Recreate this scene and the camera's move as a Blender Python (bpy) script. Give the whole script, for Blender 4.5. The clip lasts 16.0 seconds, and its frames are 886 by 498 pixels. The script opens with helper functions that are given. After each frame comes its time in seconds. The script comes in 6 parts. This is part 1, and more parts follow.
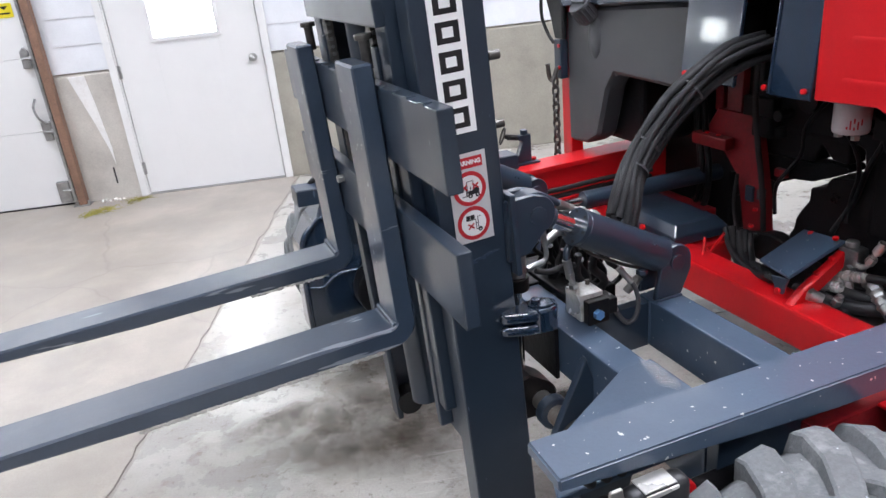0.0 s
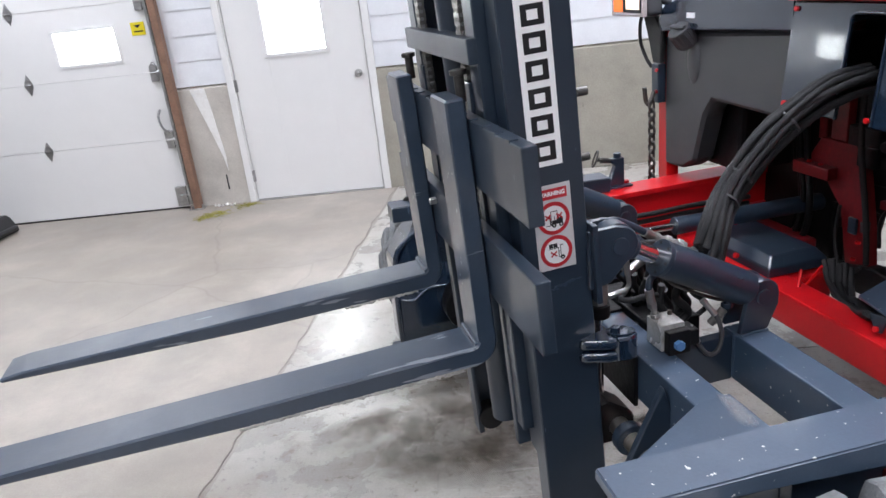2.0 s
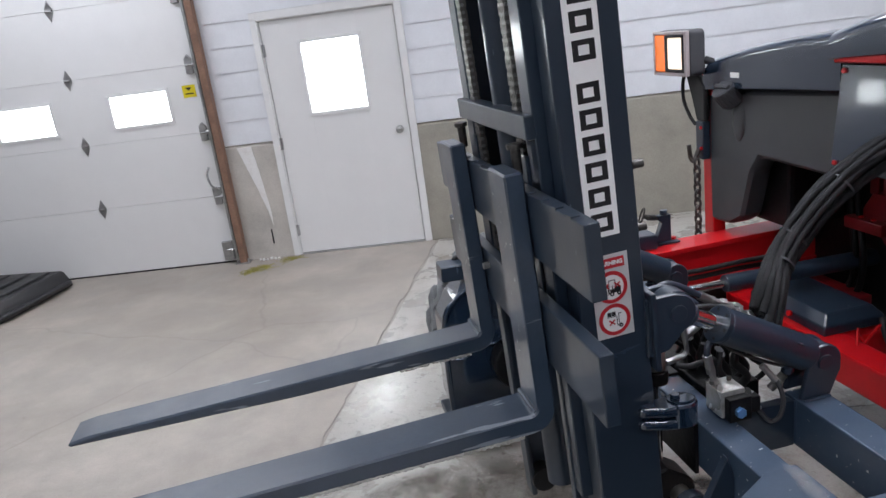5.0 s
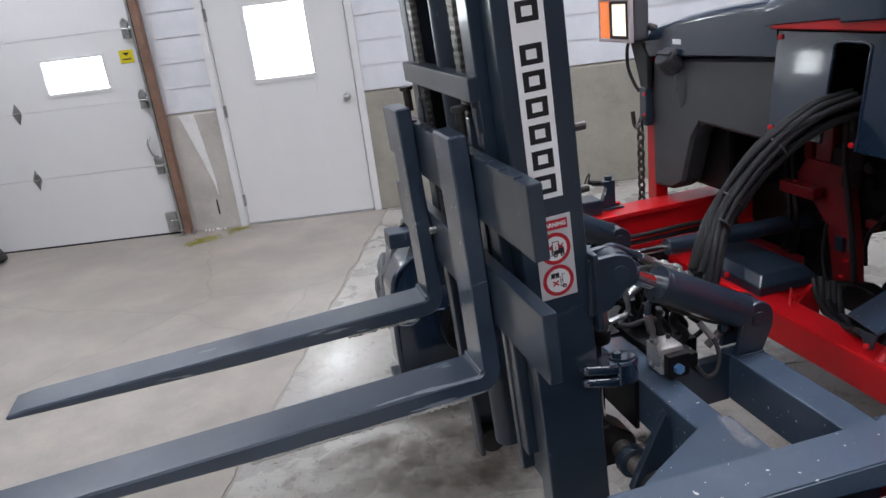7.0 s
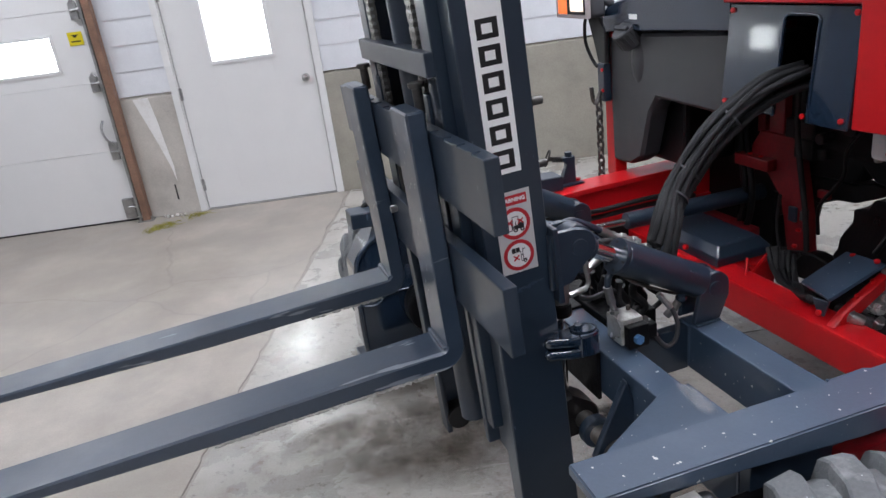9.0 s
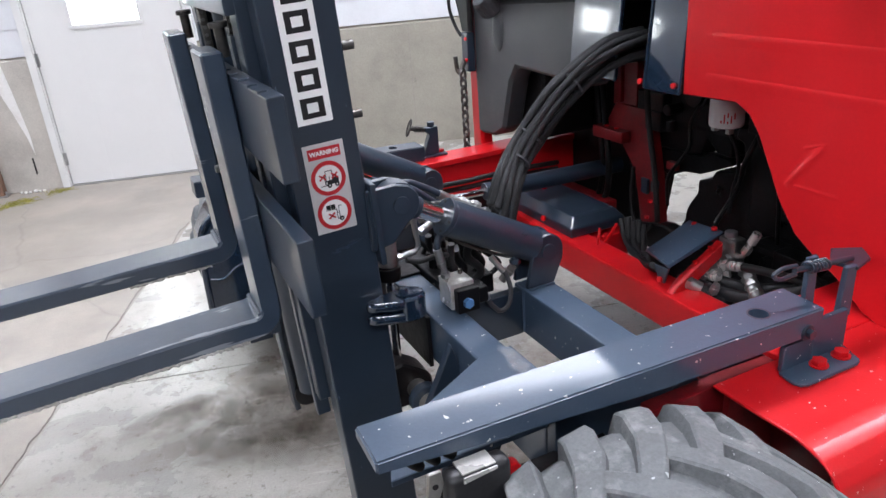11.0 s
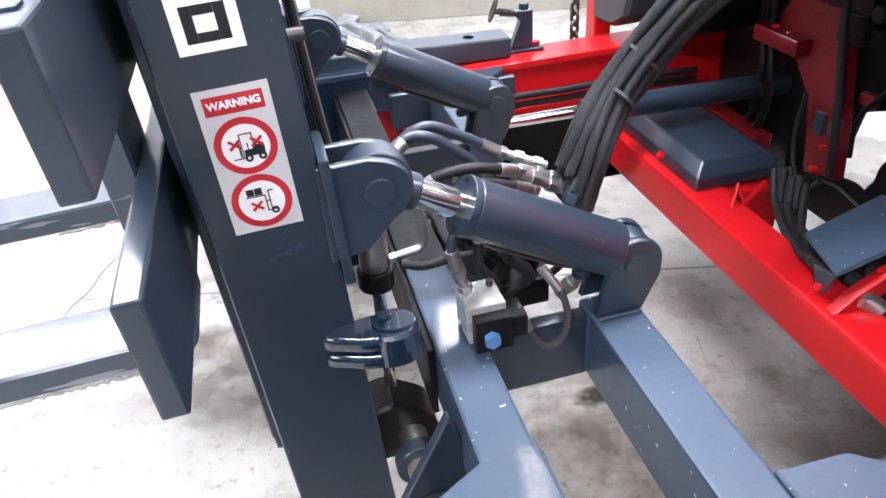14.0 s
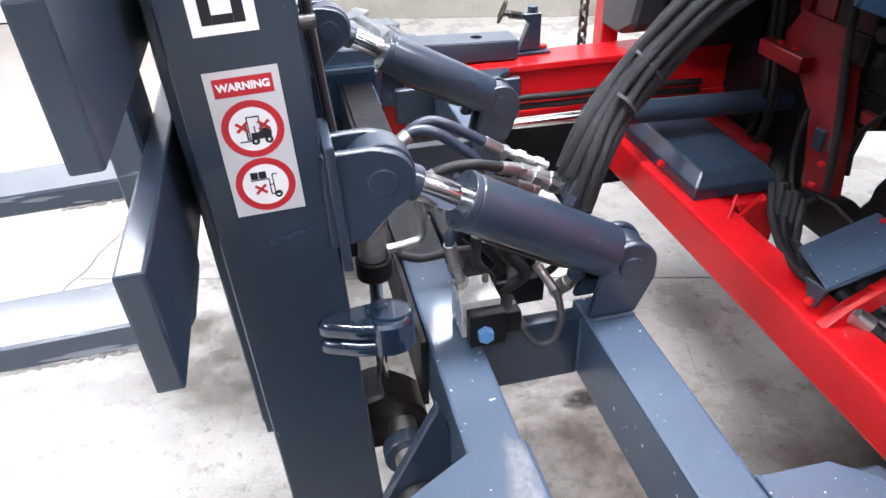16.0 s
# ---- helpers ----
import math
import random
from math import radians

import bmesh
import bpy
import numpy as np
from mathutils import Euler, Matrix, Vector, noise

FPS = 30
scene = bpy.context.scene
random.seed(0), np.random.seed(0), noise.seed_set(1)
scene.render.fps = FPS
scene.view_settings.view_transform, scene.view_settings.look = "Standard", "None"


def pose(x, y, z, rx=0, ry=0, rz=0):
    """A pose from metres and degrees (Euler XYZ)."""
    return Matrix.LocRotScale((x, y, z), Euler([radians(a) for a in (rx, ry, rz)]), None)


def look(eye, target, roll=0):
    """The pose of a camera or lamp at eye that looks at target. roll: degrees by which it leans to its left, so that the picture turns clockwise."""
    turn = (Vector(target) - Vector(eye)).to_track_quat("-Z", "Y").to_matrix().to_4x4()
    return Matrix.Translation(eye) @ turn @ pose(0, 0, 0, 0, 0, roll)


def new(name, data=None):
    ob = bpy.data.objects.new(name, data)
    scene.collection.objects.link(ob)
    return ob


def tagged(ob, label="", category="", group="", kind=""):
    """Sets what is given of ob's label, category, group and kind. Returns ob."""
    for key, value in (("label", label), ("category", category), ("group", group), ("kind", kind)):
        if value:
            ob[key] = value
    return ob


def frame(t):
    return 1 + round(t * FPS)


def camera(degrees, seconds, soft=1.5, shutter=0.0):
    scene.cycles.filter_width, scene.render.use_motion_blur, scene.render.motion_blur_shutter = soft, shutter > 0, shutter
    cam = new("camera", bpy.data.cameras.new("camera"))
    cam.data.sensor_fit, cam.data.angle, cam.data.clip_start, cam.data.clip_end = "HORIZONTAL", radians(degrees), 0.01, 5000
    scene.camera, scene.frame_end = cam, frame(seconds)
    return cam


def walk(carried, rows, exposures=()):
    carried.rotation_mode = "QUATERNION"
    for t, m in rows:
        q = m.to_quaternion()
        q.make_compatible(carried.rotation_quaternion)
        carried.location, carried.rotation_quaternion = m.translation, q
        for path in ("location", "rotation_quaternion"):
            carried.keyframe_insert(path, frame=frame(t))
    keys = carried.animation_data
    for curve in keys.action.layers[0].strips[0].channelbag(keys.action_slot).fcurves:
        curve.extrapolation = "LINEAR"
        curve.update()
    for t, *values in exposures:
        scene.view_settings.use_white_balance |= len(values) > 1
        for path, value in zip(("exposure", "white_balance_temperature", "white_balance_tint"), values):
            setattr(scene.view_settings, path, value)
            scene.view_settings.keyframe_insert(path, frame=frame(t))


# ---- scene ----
cam = camera(63.2, 16.0)
PATH = [
    (0, (0.072, 0.126, 1.609), (0.26, 1.965, 0.847), -5.8),
    (0.5, (0.134, 0.093, 1.636), (0.427, 1.946, 0.941), -4.0),
    (1, (0.139, 0.058, 1.641), (0.425, 1.934, 1.01), -4.7),
    (1.5, (0.094, 0.061, 1.657), (0.168, 1.94, 0.974), -6.2),
    (2, (0.095, 0.063, 1.667), (0.026, 1.931, 0.955), -6.3),
    (2.5, (0.105, 0.059, 1.664), (-0.001, 1.924, 0.949), -6.7),
    (3, (0.072, 0.055, 1.697), (-0.041, 1.947, 1.056), -5.7),
    (3.5, (0.06, 0.07, 1.701), (-0.114, 1.952, 1.046), -8.1),
    (3.7, (0.052, 0.069, 1.716), (-0.124, 1.95, 1.059), -7.6),
    (5.8, (0.045, 0.032, 1.738), (-0.091, 1.951, 1.191), -7.5),
    (6, (0.044, 0.03, 1.731), (-0.085, 1.938, 1.148), -7.0),
    (6.5, (0.059, 0.032, 1.722), (0.01, 1.92, 1.064), -6.8),
    (7, (0.058, 0.04, 1.719), (0.032, 1.923, 1.044), -7.0),
    (7.5, (0.05, 0.047, 1.715), (-0.003, 1.928, 1.037), -7.4),
    (8, (0.058, 0.054, 1.713), (0.065, 1.93, 1.019), -7.3),
    (10.3, (0.102, 0.012, 1.662), (0.259, 1.846, 0.879), -8.8),
    (10.5, (0.166, 0.024, 1.637), (0.37, 1.851, 0.849), -8.8),
    (11, (0.274, 0.074, 1.588), (0.578, 1.887, 0.8), -4.5),
    (11.5, (0.296, 0.262, 1.573), (0.671, 2.009, 0.675), -3.4),
    (12, (0.321, 0.46, 1.569), (0.768, 2.167, 0.628), -2.7),
    (12.5, (0.503, 0.656, 1.558), (0.717, 2.383, 0.571), -4.1),
    (13, (0.569, 0.768, 1.522), (0.587, 2.447, 0.436), -3.2),
    (13.5, (0.564, 0.776, 1.514), (0.512, 2.444, 0.411), -4.3),
    (14, (0.563, 0.766, 1.51), (0.481, 2.427, 0.399), -4.7),
    (14.5, (0.568, 0.763, 1.509), (0.494, 2.417, 0.386), -4.2),
    (15, (0.57, 0.761, 1.503), (0.499, 2.409, 0.373), -3.7),
    (15.5, (0.563, 0.755, 1.501), (0.499, 2.412, 0.383), -2.4),
    (16, (0.561, 0.748, 1.508), (0.488, 2.411, 0.398), -1.6),
]
EXPOSURE = [(0.0, 0.44), (1.0, 0.57), (1.5, 0.46), (2.0, 0.23), (3.5, -0.06), (6.0, -0.40), (7.0, -0.36), (8.0, -0.25), (10.3, 0.02), (11.0, 0.31), (12.0, 0.85), (13.0, 1.28), (16.0, 1.27)]
walk(cam, [(t, look(eye, target, roll)) for t, eye, target, roll in PATH], exposures=EXPOSURE)

# ---- world, sun and large lights ----
world = bpy.data.worlds.new("world")
scene.world = world
world.use_nodes = True
wn = world.node_tree
sky = wn.nodes.new("ShaderNodeTexSky")
sky.sky_type, sky.sun_disc = "NISHITA", False
sky.sun_elevation, sky.sun_rotation = radians(38), radians(200)
wn.links.new(sky.outputs[0], wn.nodes["Background"].inputs[0])
wn.nodes["Background"].inputs[1].default_value = 0.12


def lamp(name, m, power, sx, sy, colour=(1, 1, 1)):
    data = bpy.data.lights.new(name, "AREA")
    data.shape, data.size, data.size_y, data.energy, data.color = "RECTANGLE", sx, sy, power, colour
    ob = new(name, data)
    ob.matrix_world = m
    return ob


CEIL = 3.7
LAMPS = [(-3.2, 5.0, 51), (1.45, 5.12, 38), (5.0, 5.0, 26), (-3.6, 1.4, 45), (0.95, 2.2, 88), (4.0, 1.7, 62), (-3.6, -2.6, 62), (-0.2, -1.3, 72), (4.0, -2.6, 40)]
for lx, ly, lp in LAMPS:
    lamp("ceiling_lamp_light", pose(lx, ly, CEIL - 0.13), lp, 2.35, 0.5, (0.92, 0.95, 1.09))


# ---- materials ----
def node(nt, kind, **inputs):
    n = nt.nodes.new(kind)
    for k, v in inputs.items():
        n.inputs[k.replace("_", " ")].default_value = v
    return n


def noise_tex(nt, scale, detail=4.0, rough=0.55, coord=None, stretch=None):
    n = node(nt, "ShaderNodeTexNoise", Scale=scale, Detail=detail, Roughness=rough)
    if coord is not None:
        if stretch:
            mp = nt.nodes.new("ShaderNodeMapping")
            mp.inputs["Scale"].default_value = stretch
            nt.links.new(coord, mp.inputs["Vector"])
            coord = mp.outputs[0]
        nt.links.new(coord, n.inputs["Vector"])
    return n.outputs["Fac"]


def ramp(nt, fac, stops):
    r = nt.nodes.new("ShaderNodeValToRGB")
    while len(r.color_ramp.elements) < len(stops):
        r.color_ramp.elements.new(0.5)
    for e, (p, c) in zip(r.color_ramp.elements, stops):
        e.position, e.color = p, (*c, 1) if len(c) == 3 else c
    nt.links.new(fac, r.inputs[0])
    return r.outputs[0]


def mixc(nt, fac, a, b, mode="MIX"):
    m = nt.nodes.new("ShaderNodeMix")
    m.data_type, m.blend_type = "RGBA", mode
    for i, v in ((0, fac), (6, a), (7, b)):
        if isinstance(v, (int, float, tuple)):
            m.inputs[i].default_value = v if not isinstance(v, tuple) else (*v, 1)
        else:
            nt.links.new(v, m.inputs[i])
    return m.outputs[2]


def grey(v):
    return (v, v, v)


def material(name, colour, rough=0.5, metal=0.0, vary=0.12, scale=6.0, grain=90.0, bump=0.05, coat=0.0,
             specks=None, speck_scale=60.0, speck_cut=0.70, stains=None, stain_scale=2.0, rough_vary=0.12, wave=0.0):
    """A painted, cast or moulded surface: two scales of variation, fine relief, and specks or stains where given."""
    mt = bpy.data.materials.new(name)
    mt.use_nodes = True
    nt = mt.node_tree
    bs = nt.nodes["Principled BSDF"]
    co = nt.nodes.new("ShaderNodeTexCoord").outputs["Object"]
    big = noise_tex(nt, scale, 4, 0.6, co)
    fine = noise_tex(nt, grain, 3, 0.6, co)
    c = mixc(nt, 1.0, tuple(colour), ramp(nt, big, [(0.3, grey(1 - vary)), (0.7, grey(1 + vary))]), "MULTIPLY")
    c = mixc(nt, 1.0, c, ramp(nt, fine, [(0.3, grey(1 - vary * 0.5)), (0.7, grey(1 + vary * 0.5))]), "MULTIPLY")
    if stains:
        st = noise_tex(nt, stain_scale, 6, 0.68, co)
        c = mixc(nt, ramp(nt, st, [(0.52, grey(0)), (0.72, grey(0.75))]), c, tuple(stains))
    if specks:
        sp = noise_tex(nt, 1.0, 3, 0.6, co, speck_scale) if isinstance(speck_scale, tuple) else noise_tex(nt, speck_scale, 2, 0.5, co)
        c = mixc(nt, ramp(nt, sp, [(speck_cut, grey(0)), (speck_cut + 0.02, grey(0.8))]), c, tuple(specks))
    nt.links.new(c, bs.inputs["Base Color"])
    nt.links.new(ramp(nt, big, [(0.3, grey(max(0.03, rough - rough_vary))), (0.7, grey(min(1, rough + rough_vary)))]), bs.inputs["Roughness"])
    bs.inputs["Metallic"].default_value = metal
    bs.inputs["Coat Weight"].default_value = coat
    bs.inputs["Coat Roughness"].default_value = 0.13
    if bump:
        bp = node(nt, "ShaderNodeBump", Strength=bump, Distance=0.004)
        nt.links.new(fine, bp.inputs["Height"])
        if wave:
            wv = node(nt, "ShaderNodeBump", Strength=1.0, Distance=wave)
            nt.links.new(noise_tex(nt, 5.0, 2, 0.4, co), wv.inputs["Height"])
            nt.links.new(wv.outputs[0], bp.inputs["Normal"])
        nt.links.new(bp.outputs[0], bs.inputs["Normal"])
    return mt


BLUE = material("blue_grey_paint", (0.015, 0.027, 0.045), 0.44, vary=0.06, rough_vary=0.03, bump=0.05, coat=0.6, scale=5, grain=140, stains=(0.025, 0.039, 0.060), stain_scale=3.5,
                specks=(0.085, 0.115, 0.155), speck_scale=(34, 22, 9), speck_cut=0.70, wave=0.0016)
GLOSSBLUE = material("polished_blue_grey_paint", (0.012, 0.025, 0.048), 0.16, vary=0.04, rough_vary=0.02, bump=0.0, coat=1.0, scale=5, grain=140)
GLOSSBLUE.node_tree.nodes["Principled BSDF"].inputs["Coat Roughness"].default_value = 0.05
# Chipped paint; base lighter than BLUE to paint in overhead light on tops.
WORNLIT = material("lit_chipped_blue_grey_paint", (0.039, 0.066, 0.106), 0.50, vary=0.08, rough_vary=0.03, bump=0.06, coat=0.6, stains=(0.054, 0.084, 0.127), stain_scale=4.5, wave=0.001, scale=5, grain=140,
                specks=(0.62, 0.62, 0.6), speck_scale=72, speck_cut=0.712)
WORNLIT.node_tree.nodes["Principled BSDF"].inputs["Coat Roughness"].default_value = 0.07
DULLBLUE = material("dull_chipped_blue_grey_paint", (0.038, 0.064, 0.101), 0.62, vary=0.08, rough_vary=0.05, bump=0.1, scale=5, grain=140,
                    specks=(0.62, 0.62, 0.6), speck_scale=64, speck_cut=0.725, stains=(0.052, 0.081, 0.122), stain_scale=5.0)
RED = material("red_paint", (0.61, 0.008, 0.013), 0.38, vary=0.05, rough_vary=0.05, bump=0.04, coat=0.2, scale=4, grain=150, wave=0.004, stains=(0.47, 0.006, 0.010), stain_scale=2.6)
RED.node_tree.nodes["Principled BSDF"].inputs["Specular IOR Level"].default_value = 0.35
REDWORN = material("dusty_red_paint", (0.61, 0.008, 0.013), 0.34, vary=0.06, rough_vary=0.05, bump=0.05, coat=0.2, scale=4, grain=150,
                   specks=(0.8, 0.55, 0.5), speck_scale=80, speck_cut=0.715)
# Grimy red, darkened further to paint in the shade under shell and fender.
GRIMESHADERED = material("grimy_shaded_red_paint", (0.19, 0.006, 0.010), 0.4, vary=0.25, bump=0.1, coat=0.2, scale=8, stains=(0.10, 0.006, 0.008), stain_scale=6)
PLASTIC = material("grey_moulded_plastic", (0.052, 0.053, 0.058), 0.48, vary=0.08, bump=0.25, grain=420)
BLACK = material("black_rubber", (0.009, 0.009, 0.010), 0.62, vary=0.25, bump=0.12, grain=200)
# Oily black, kept near zero so the engine bay's shade is in the colour.
CASTING = material("oily_casting_and_shade_black", (0.006, 0.006, 0.007), 0.38, vary=0.4, bump=0.3, grain=60, stains=(0.014, 0.009, 0.007))
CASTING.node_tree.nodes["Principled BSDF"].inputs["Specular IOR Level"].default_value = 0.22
SLEEVE = material("woven_hose_sleeve", (0.0075, 0.008, 0.0095), 0.7, vary=0.40, bump=1.0, grain=300, scale=40)
CHROME = material("chrome_rod", (0.75, 0.74, 0.73), 0.12, 1.0, vary=0.06, bump=0.0, rough_vary=0.05)
STEEL = material("bare_steel", (0.42, 0.40, 0.37), 0.38, 1.0, vary=0.2, bump=0.15, stains=(0.28, 0.2, 0.13), stain_scale=9)
DARKSTEEL = material("oiled_dark_steel", (0.10, 0.095, 0.09), 0.42, 0.8, vary=0.3, bump=0.2, stains=(0.09, 0.05, 0.03), stain_scale=8)
CHAIN = material("oiled_chain_steel", (0.24, 0.23, 0.215), 0.34, 0.75, vary=0.3, bump=0.2, stains=(0.05, 0.03, 0.02), stain_scale=12)
ZINC = material("zinc_plated_steel", (0.44, 0.44, 0.43), 0.42, 1.0, vary=0.15, bump=0.1)
BRIGHT = material("bright_plated_steel", (0.66, 0.65, 0.62), 0.30, 0.55, vary=0.15, bump=0.1, stains=(0.30, 0.27, 0.22), stain_scale=14)
FORKPAINT = material("scratched_blue_grey_paint", (0.028, 0.047, 0.077), 0.42, vary=0.1, rough_vary=0.08, bump=0.06, coat=0.8, specks=(0.24, 0.27, 0.31), speck_scale=(3, 30, 30), speck_cut=0.655, stains=(0.046, 0.070, 0.105), stain_scale=5.0, wave=0.0012)
TYRE = material("dusty_tyre_rubber", (0.135, 0.143, 0.147), 0.85, vary=0.22, bump=0.4, grain=120, stains=(0.30, 0.31, 0.31), stain_scale=16, specks=(0.5, 0.52, 0.53), speck_scale=70, speck_cut=0.72)
CRUMB = material("pale_curled_paint", (0.42, 0.41, 0.38), 0.7, vary=0.3, bump=0.2, grain=200)
DECAL = material("white_decal", (0.92, 0.92, 0.91), 0.4, vary=0.03, bump=0)
LABEL = material("silver_label", (0.62, 0.62, 0.62), 0.45, vary=0.04, bump=0)
INK = material("black_ink", (0.012, 0.012, 0.014), 0.45, vary=0.05, bump=0)
REDINK = material("red_ink", (0.55, 0.02, 0.03), 0.42, vary=0.05, bump=0)
WHITE = material("white_paint", (0.80, 0.80, 0.79), 0.42, vary=0.03, bump=0.04, stains=(0.78, 0.775, 0.765), stain_scale=1.3)
DOORWHITE = material("white_door_paint", (0.80, 0.80, 0.79), 0.38, vary=0.012, rough_vary=0.03, bump=0.03, stains=(0.775, 0.772, 0.76), stain_scale=0.8)
SIDING = material("white_vinyl_siding", (0.78, 0.80, 0.83), 0.4, vary=0.04, bump=0.06)
GALV = material("galvanised_steel", (0.45, 0.45, 0.45), 0.42, 1.0, vary=0.2, bump=0.1, scale=20)
RUST = material("dark_greasy_rust", (0.085, 0.058, 0.044), 0.6, vary=0.3, bump=0.2, scale=7, stains=(0.03, 0.02, 0.016))
BROWN = material("rusty_brown_post", (0.235, 0.135, 0.092), 0.6, vary=0.25, bump=0.2, scale=9, stains=(0.33, 0.2, 0.13), stain_scale=5)
YELLOW = material("yellow_sticker_film", (0.75, 0.62, 0.02), 0.45, vary=0.05, bump=0)
TUB = material("black_plastic_tub", (0.018, 0.018, 0.02), 0.42, vary=0.2, bump=0.15)
PALESMOOTH = material("pale_smooth_surface", (0.82, 0.81, 0.79), 0.55, vary=0.06, bump=0.1, stains=(0.58, 0.55, 0.50), stain_scale=6)
STRAW = material("dry_straw", (0.31, 0.29, 0.07), 0.8, vary=0.3, bump=0.1)
BLUECAP = material("blue_anodised_cap", (0.12, 0.28, 0.55), 0.35, 0.3, vary=0.08, bump=0.05)
BEZEL = material("pale_lamp_plastic", (0.42, 0.36, 0.35), 0.35, vary=0.05, bump=0.02)
FILTERWHITE = material("white_filter_can", (0.62, 0.58, 0.58), 0.4, vary=0.06, bump=0.02)
DIM = material("dim_unseen_wall", (0.20, 0.20, 0.195), 0.7, vary=0.12, bump=0.3, grain=40)
CEILMAT = material("white_ceiling_panel", (0.72, 0.72, 0.72), 0.7, vary=0.04, bump=0.1)


def concrete(name, base, dark, rough, gloss_vary, bump=0.25, crack=True, oil=None, mottle=False):
    mt = bpy.data.materials.new(name)
    mt.use_nodes = True
    nt = mt.node_tree
    bs = nt.nodes["Principled BSDF"]
    co = nt.nodes.new("ShaderNodeTexCoord").outputs["Object"]
    big = noise_tex(nt, 0.55, 6, 0.6, co)
    mid = noise_tex(nt, 3.2, 7, 0.62, co)
    fine = noise_tex(nt, 130, 3, 0.6, co)
    c = mixc(nt, ramp(nt, big, [(0.34, grey(0)), (0.68, grey(1))]), tuple(base), tuple(dark))
    c = mixc(nt, 1.0, c, ramp(nt, mid, [(0.28, grey(0.78)), (0.5, grey(1.0)), (0.72, grey(1.15))]), "MULTIPLY")
    c = mixc(nt, 1.0, c, ramp(nt, fine, [(0.3, grey(0.9)), (0.7, grey(1.08))]), "MULTIPLY")
    if mottle:
        blot = noise_tex(nt, 1.5, 9, 0.70, co)
        c = mixc(nt, ramp(nt, blot, [(0.40, grey(0)), (0.60, grey(0.5)), (0.75, grey(0.8))]), c, tuple(v * 0.88 for v in dark))
    if oil:
        soak = noise_tex(nt, 1.7, 7, 0.66, co)
        c = mixc(nt, ramp(nt, soak, [(0.47, grey(0)), (0.62, grey(0.32)), (0.80, grey(0.65))]), c, tuple(oil))
        dirt = noise_tex(nt, 5.5, 9, 0.74, co)
        c = mixc(nt, ramp(nt, dirt, [(0.53, grey(0)), (0.60, grey(0.28)), (0.70, grey(0.65))]), c, tuple(v * 0.8 for v in oil))
        fleck = noise_tex(nt, 26.0, 9, 0.72, co)
        c = mixc(nt, ramp(nt, fleck, [(0.57, grey(0)), (0.61, grey(0.30)), (0.68, grey(0.62))]), c, tuple(v * 0.45 for v in oil))
        for squeeze, shade, amount in (((3.0, 60.0, 3.0), 0.62, 0.4), ((48.0, 4.0, 3.0), 0.20, 0.35)):
            drag = noise_tex(nt, 1.0, 3, 0.6, co, squeeze)
            c = mixc(nt, ramp(nt, drag, [(0.66, grey(0)), (0.70, grey(amount))]), c, (shade, shade * 0.96, shade * 0.9))
    spot = noise_tex(nt, 17.0, 3, 0.6, co)
    c = mixc(nt, ramp(nt, spot, [(0.72, grey(0)), (0.78, grey(0.45))]), c, tuple(v * 0.5 for v in dark))
    if crack:
        vo = nt.nodes.new("ShaderNodeTexVoronoi")
        vo.feature = "DISTANCE_TO_EDGE"
        vo.inputs["Scale"].default_value = 0.42
        warp = nt.nodes.new("ShaderNodeMix")
        warp.data_type = "VECTOR"
        nz = nt.nodes.new("ShaderNodeTexNoise")
        nz.inputs["Scale"].default_value = 3.0
        nt.links.new(co, nz.inputs["Vector"])
        warp.inputs[0].default_value = 0.16
        nt.links.new(co, warp.inputs[4])
        nt.links.new(nz.outputs["Color"], warp.inputs[5])
        nt.links.new(warp.outputs[1], vo.inputs["Vector"])
        line = ramp(nt, vo.outputs["Distance"], [(0.0, grey(0.20)), (0.0024, grey(0))])
        c = mixc(nt, line, c, tuple(v * 0.35 for v in dark))
    nt.links.new(c, bs.inputs["Base Color"])
    nt.links.new(ramp(nt, mid, [(0.3, grey(rough - gloss_vary)), (0.72, grey(rough + gloss_vary))]), bs.inputs["Roughness"])
    bp = node(nt, "ShaderNodeBump", Strength=bump, Distance=0.003)
    nt.links.new(fine, bp.inputs["Height"])
    nt.links.new(bp.outputs[0], bs.inputs["Normal"])
    return mt


SLAB_TAN = concrete("matt_tan_concrete", (0.45, 0.407, 0.355), (0.29, 0.258, 0.22), 0.44, 0.12, mottle=True)
PALECON = concrete("pale_stained_concrete", (0.60, 0.575, 0.53), (0.46, 0.43, 0.38), 0.6, 0.1, 0.2, crack=False)
SLAB_GREY = concrete("sealed_grey_concrete", (0.475, 0.462, 0.427), (0.35, 0.337, 0.302), 0.30, 0.12, 0.15, oil=(0.25, 0.20, 0.15))
WALLCON = concrete("cast_concrete_wall", (0.38, 0.36, 0.305), (0.31, 0.29, 0.24), 0.6, 0.1, 0.2, crack=False)
JOINT = concrete("dirty_joint_filler", (0.40, 0.372, 0.33), (0.24, 0.22, 0.19), 0.8, 0.05, 0.5, crack=False)


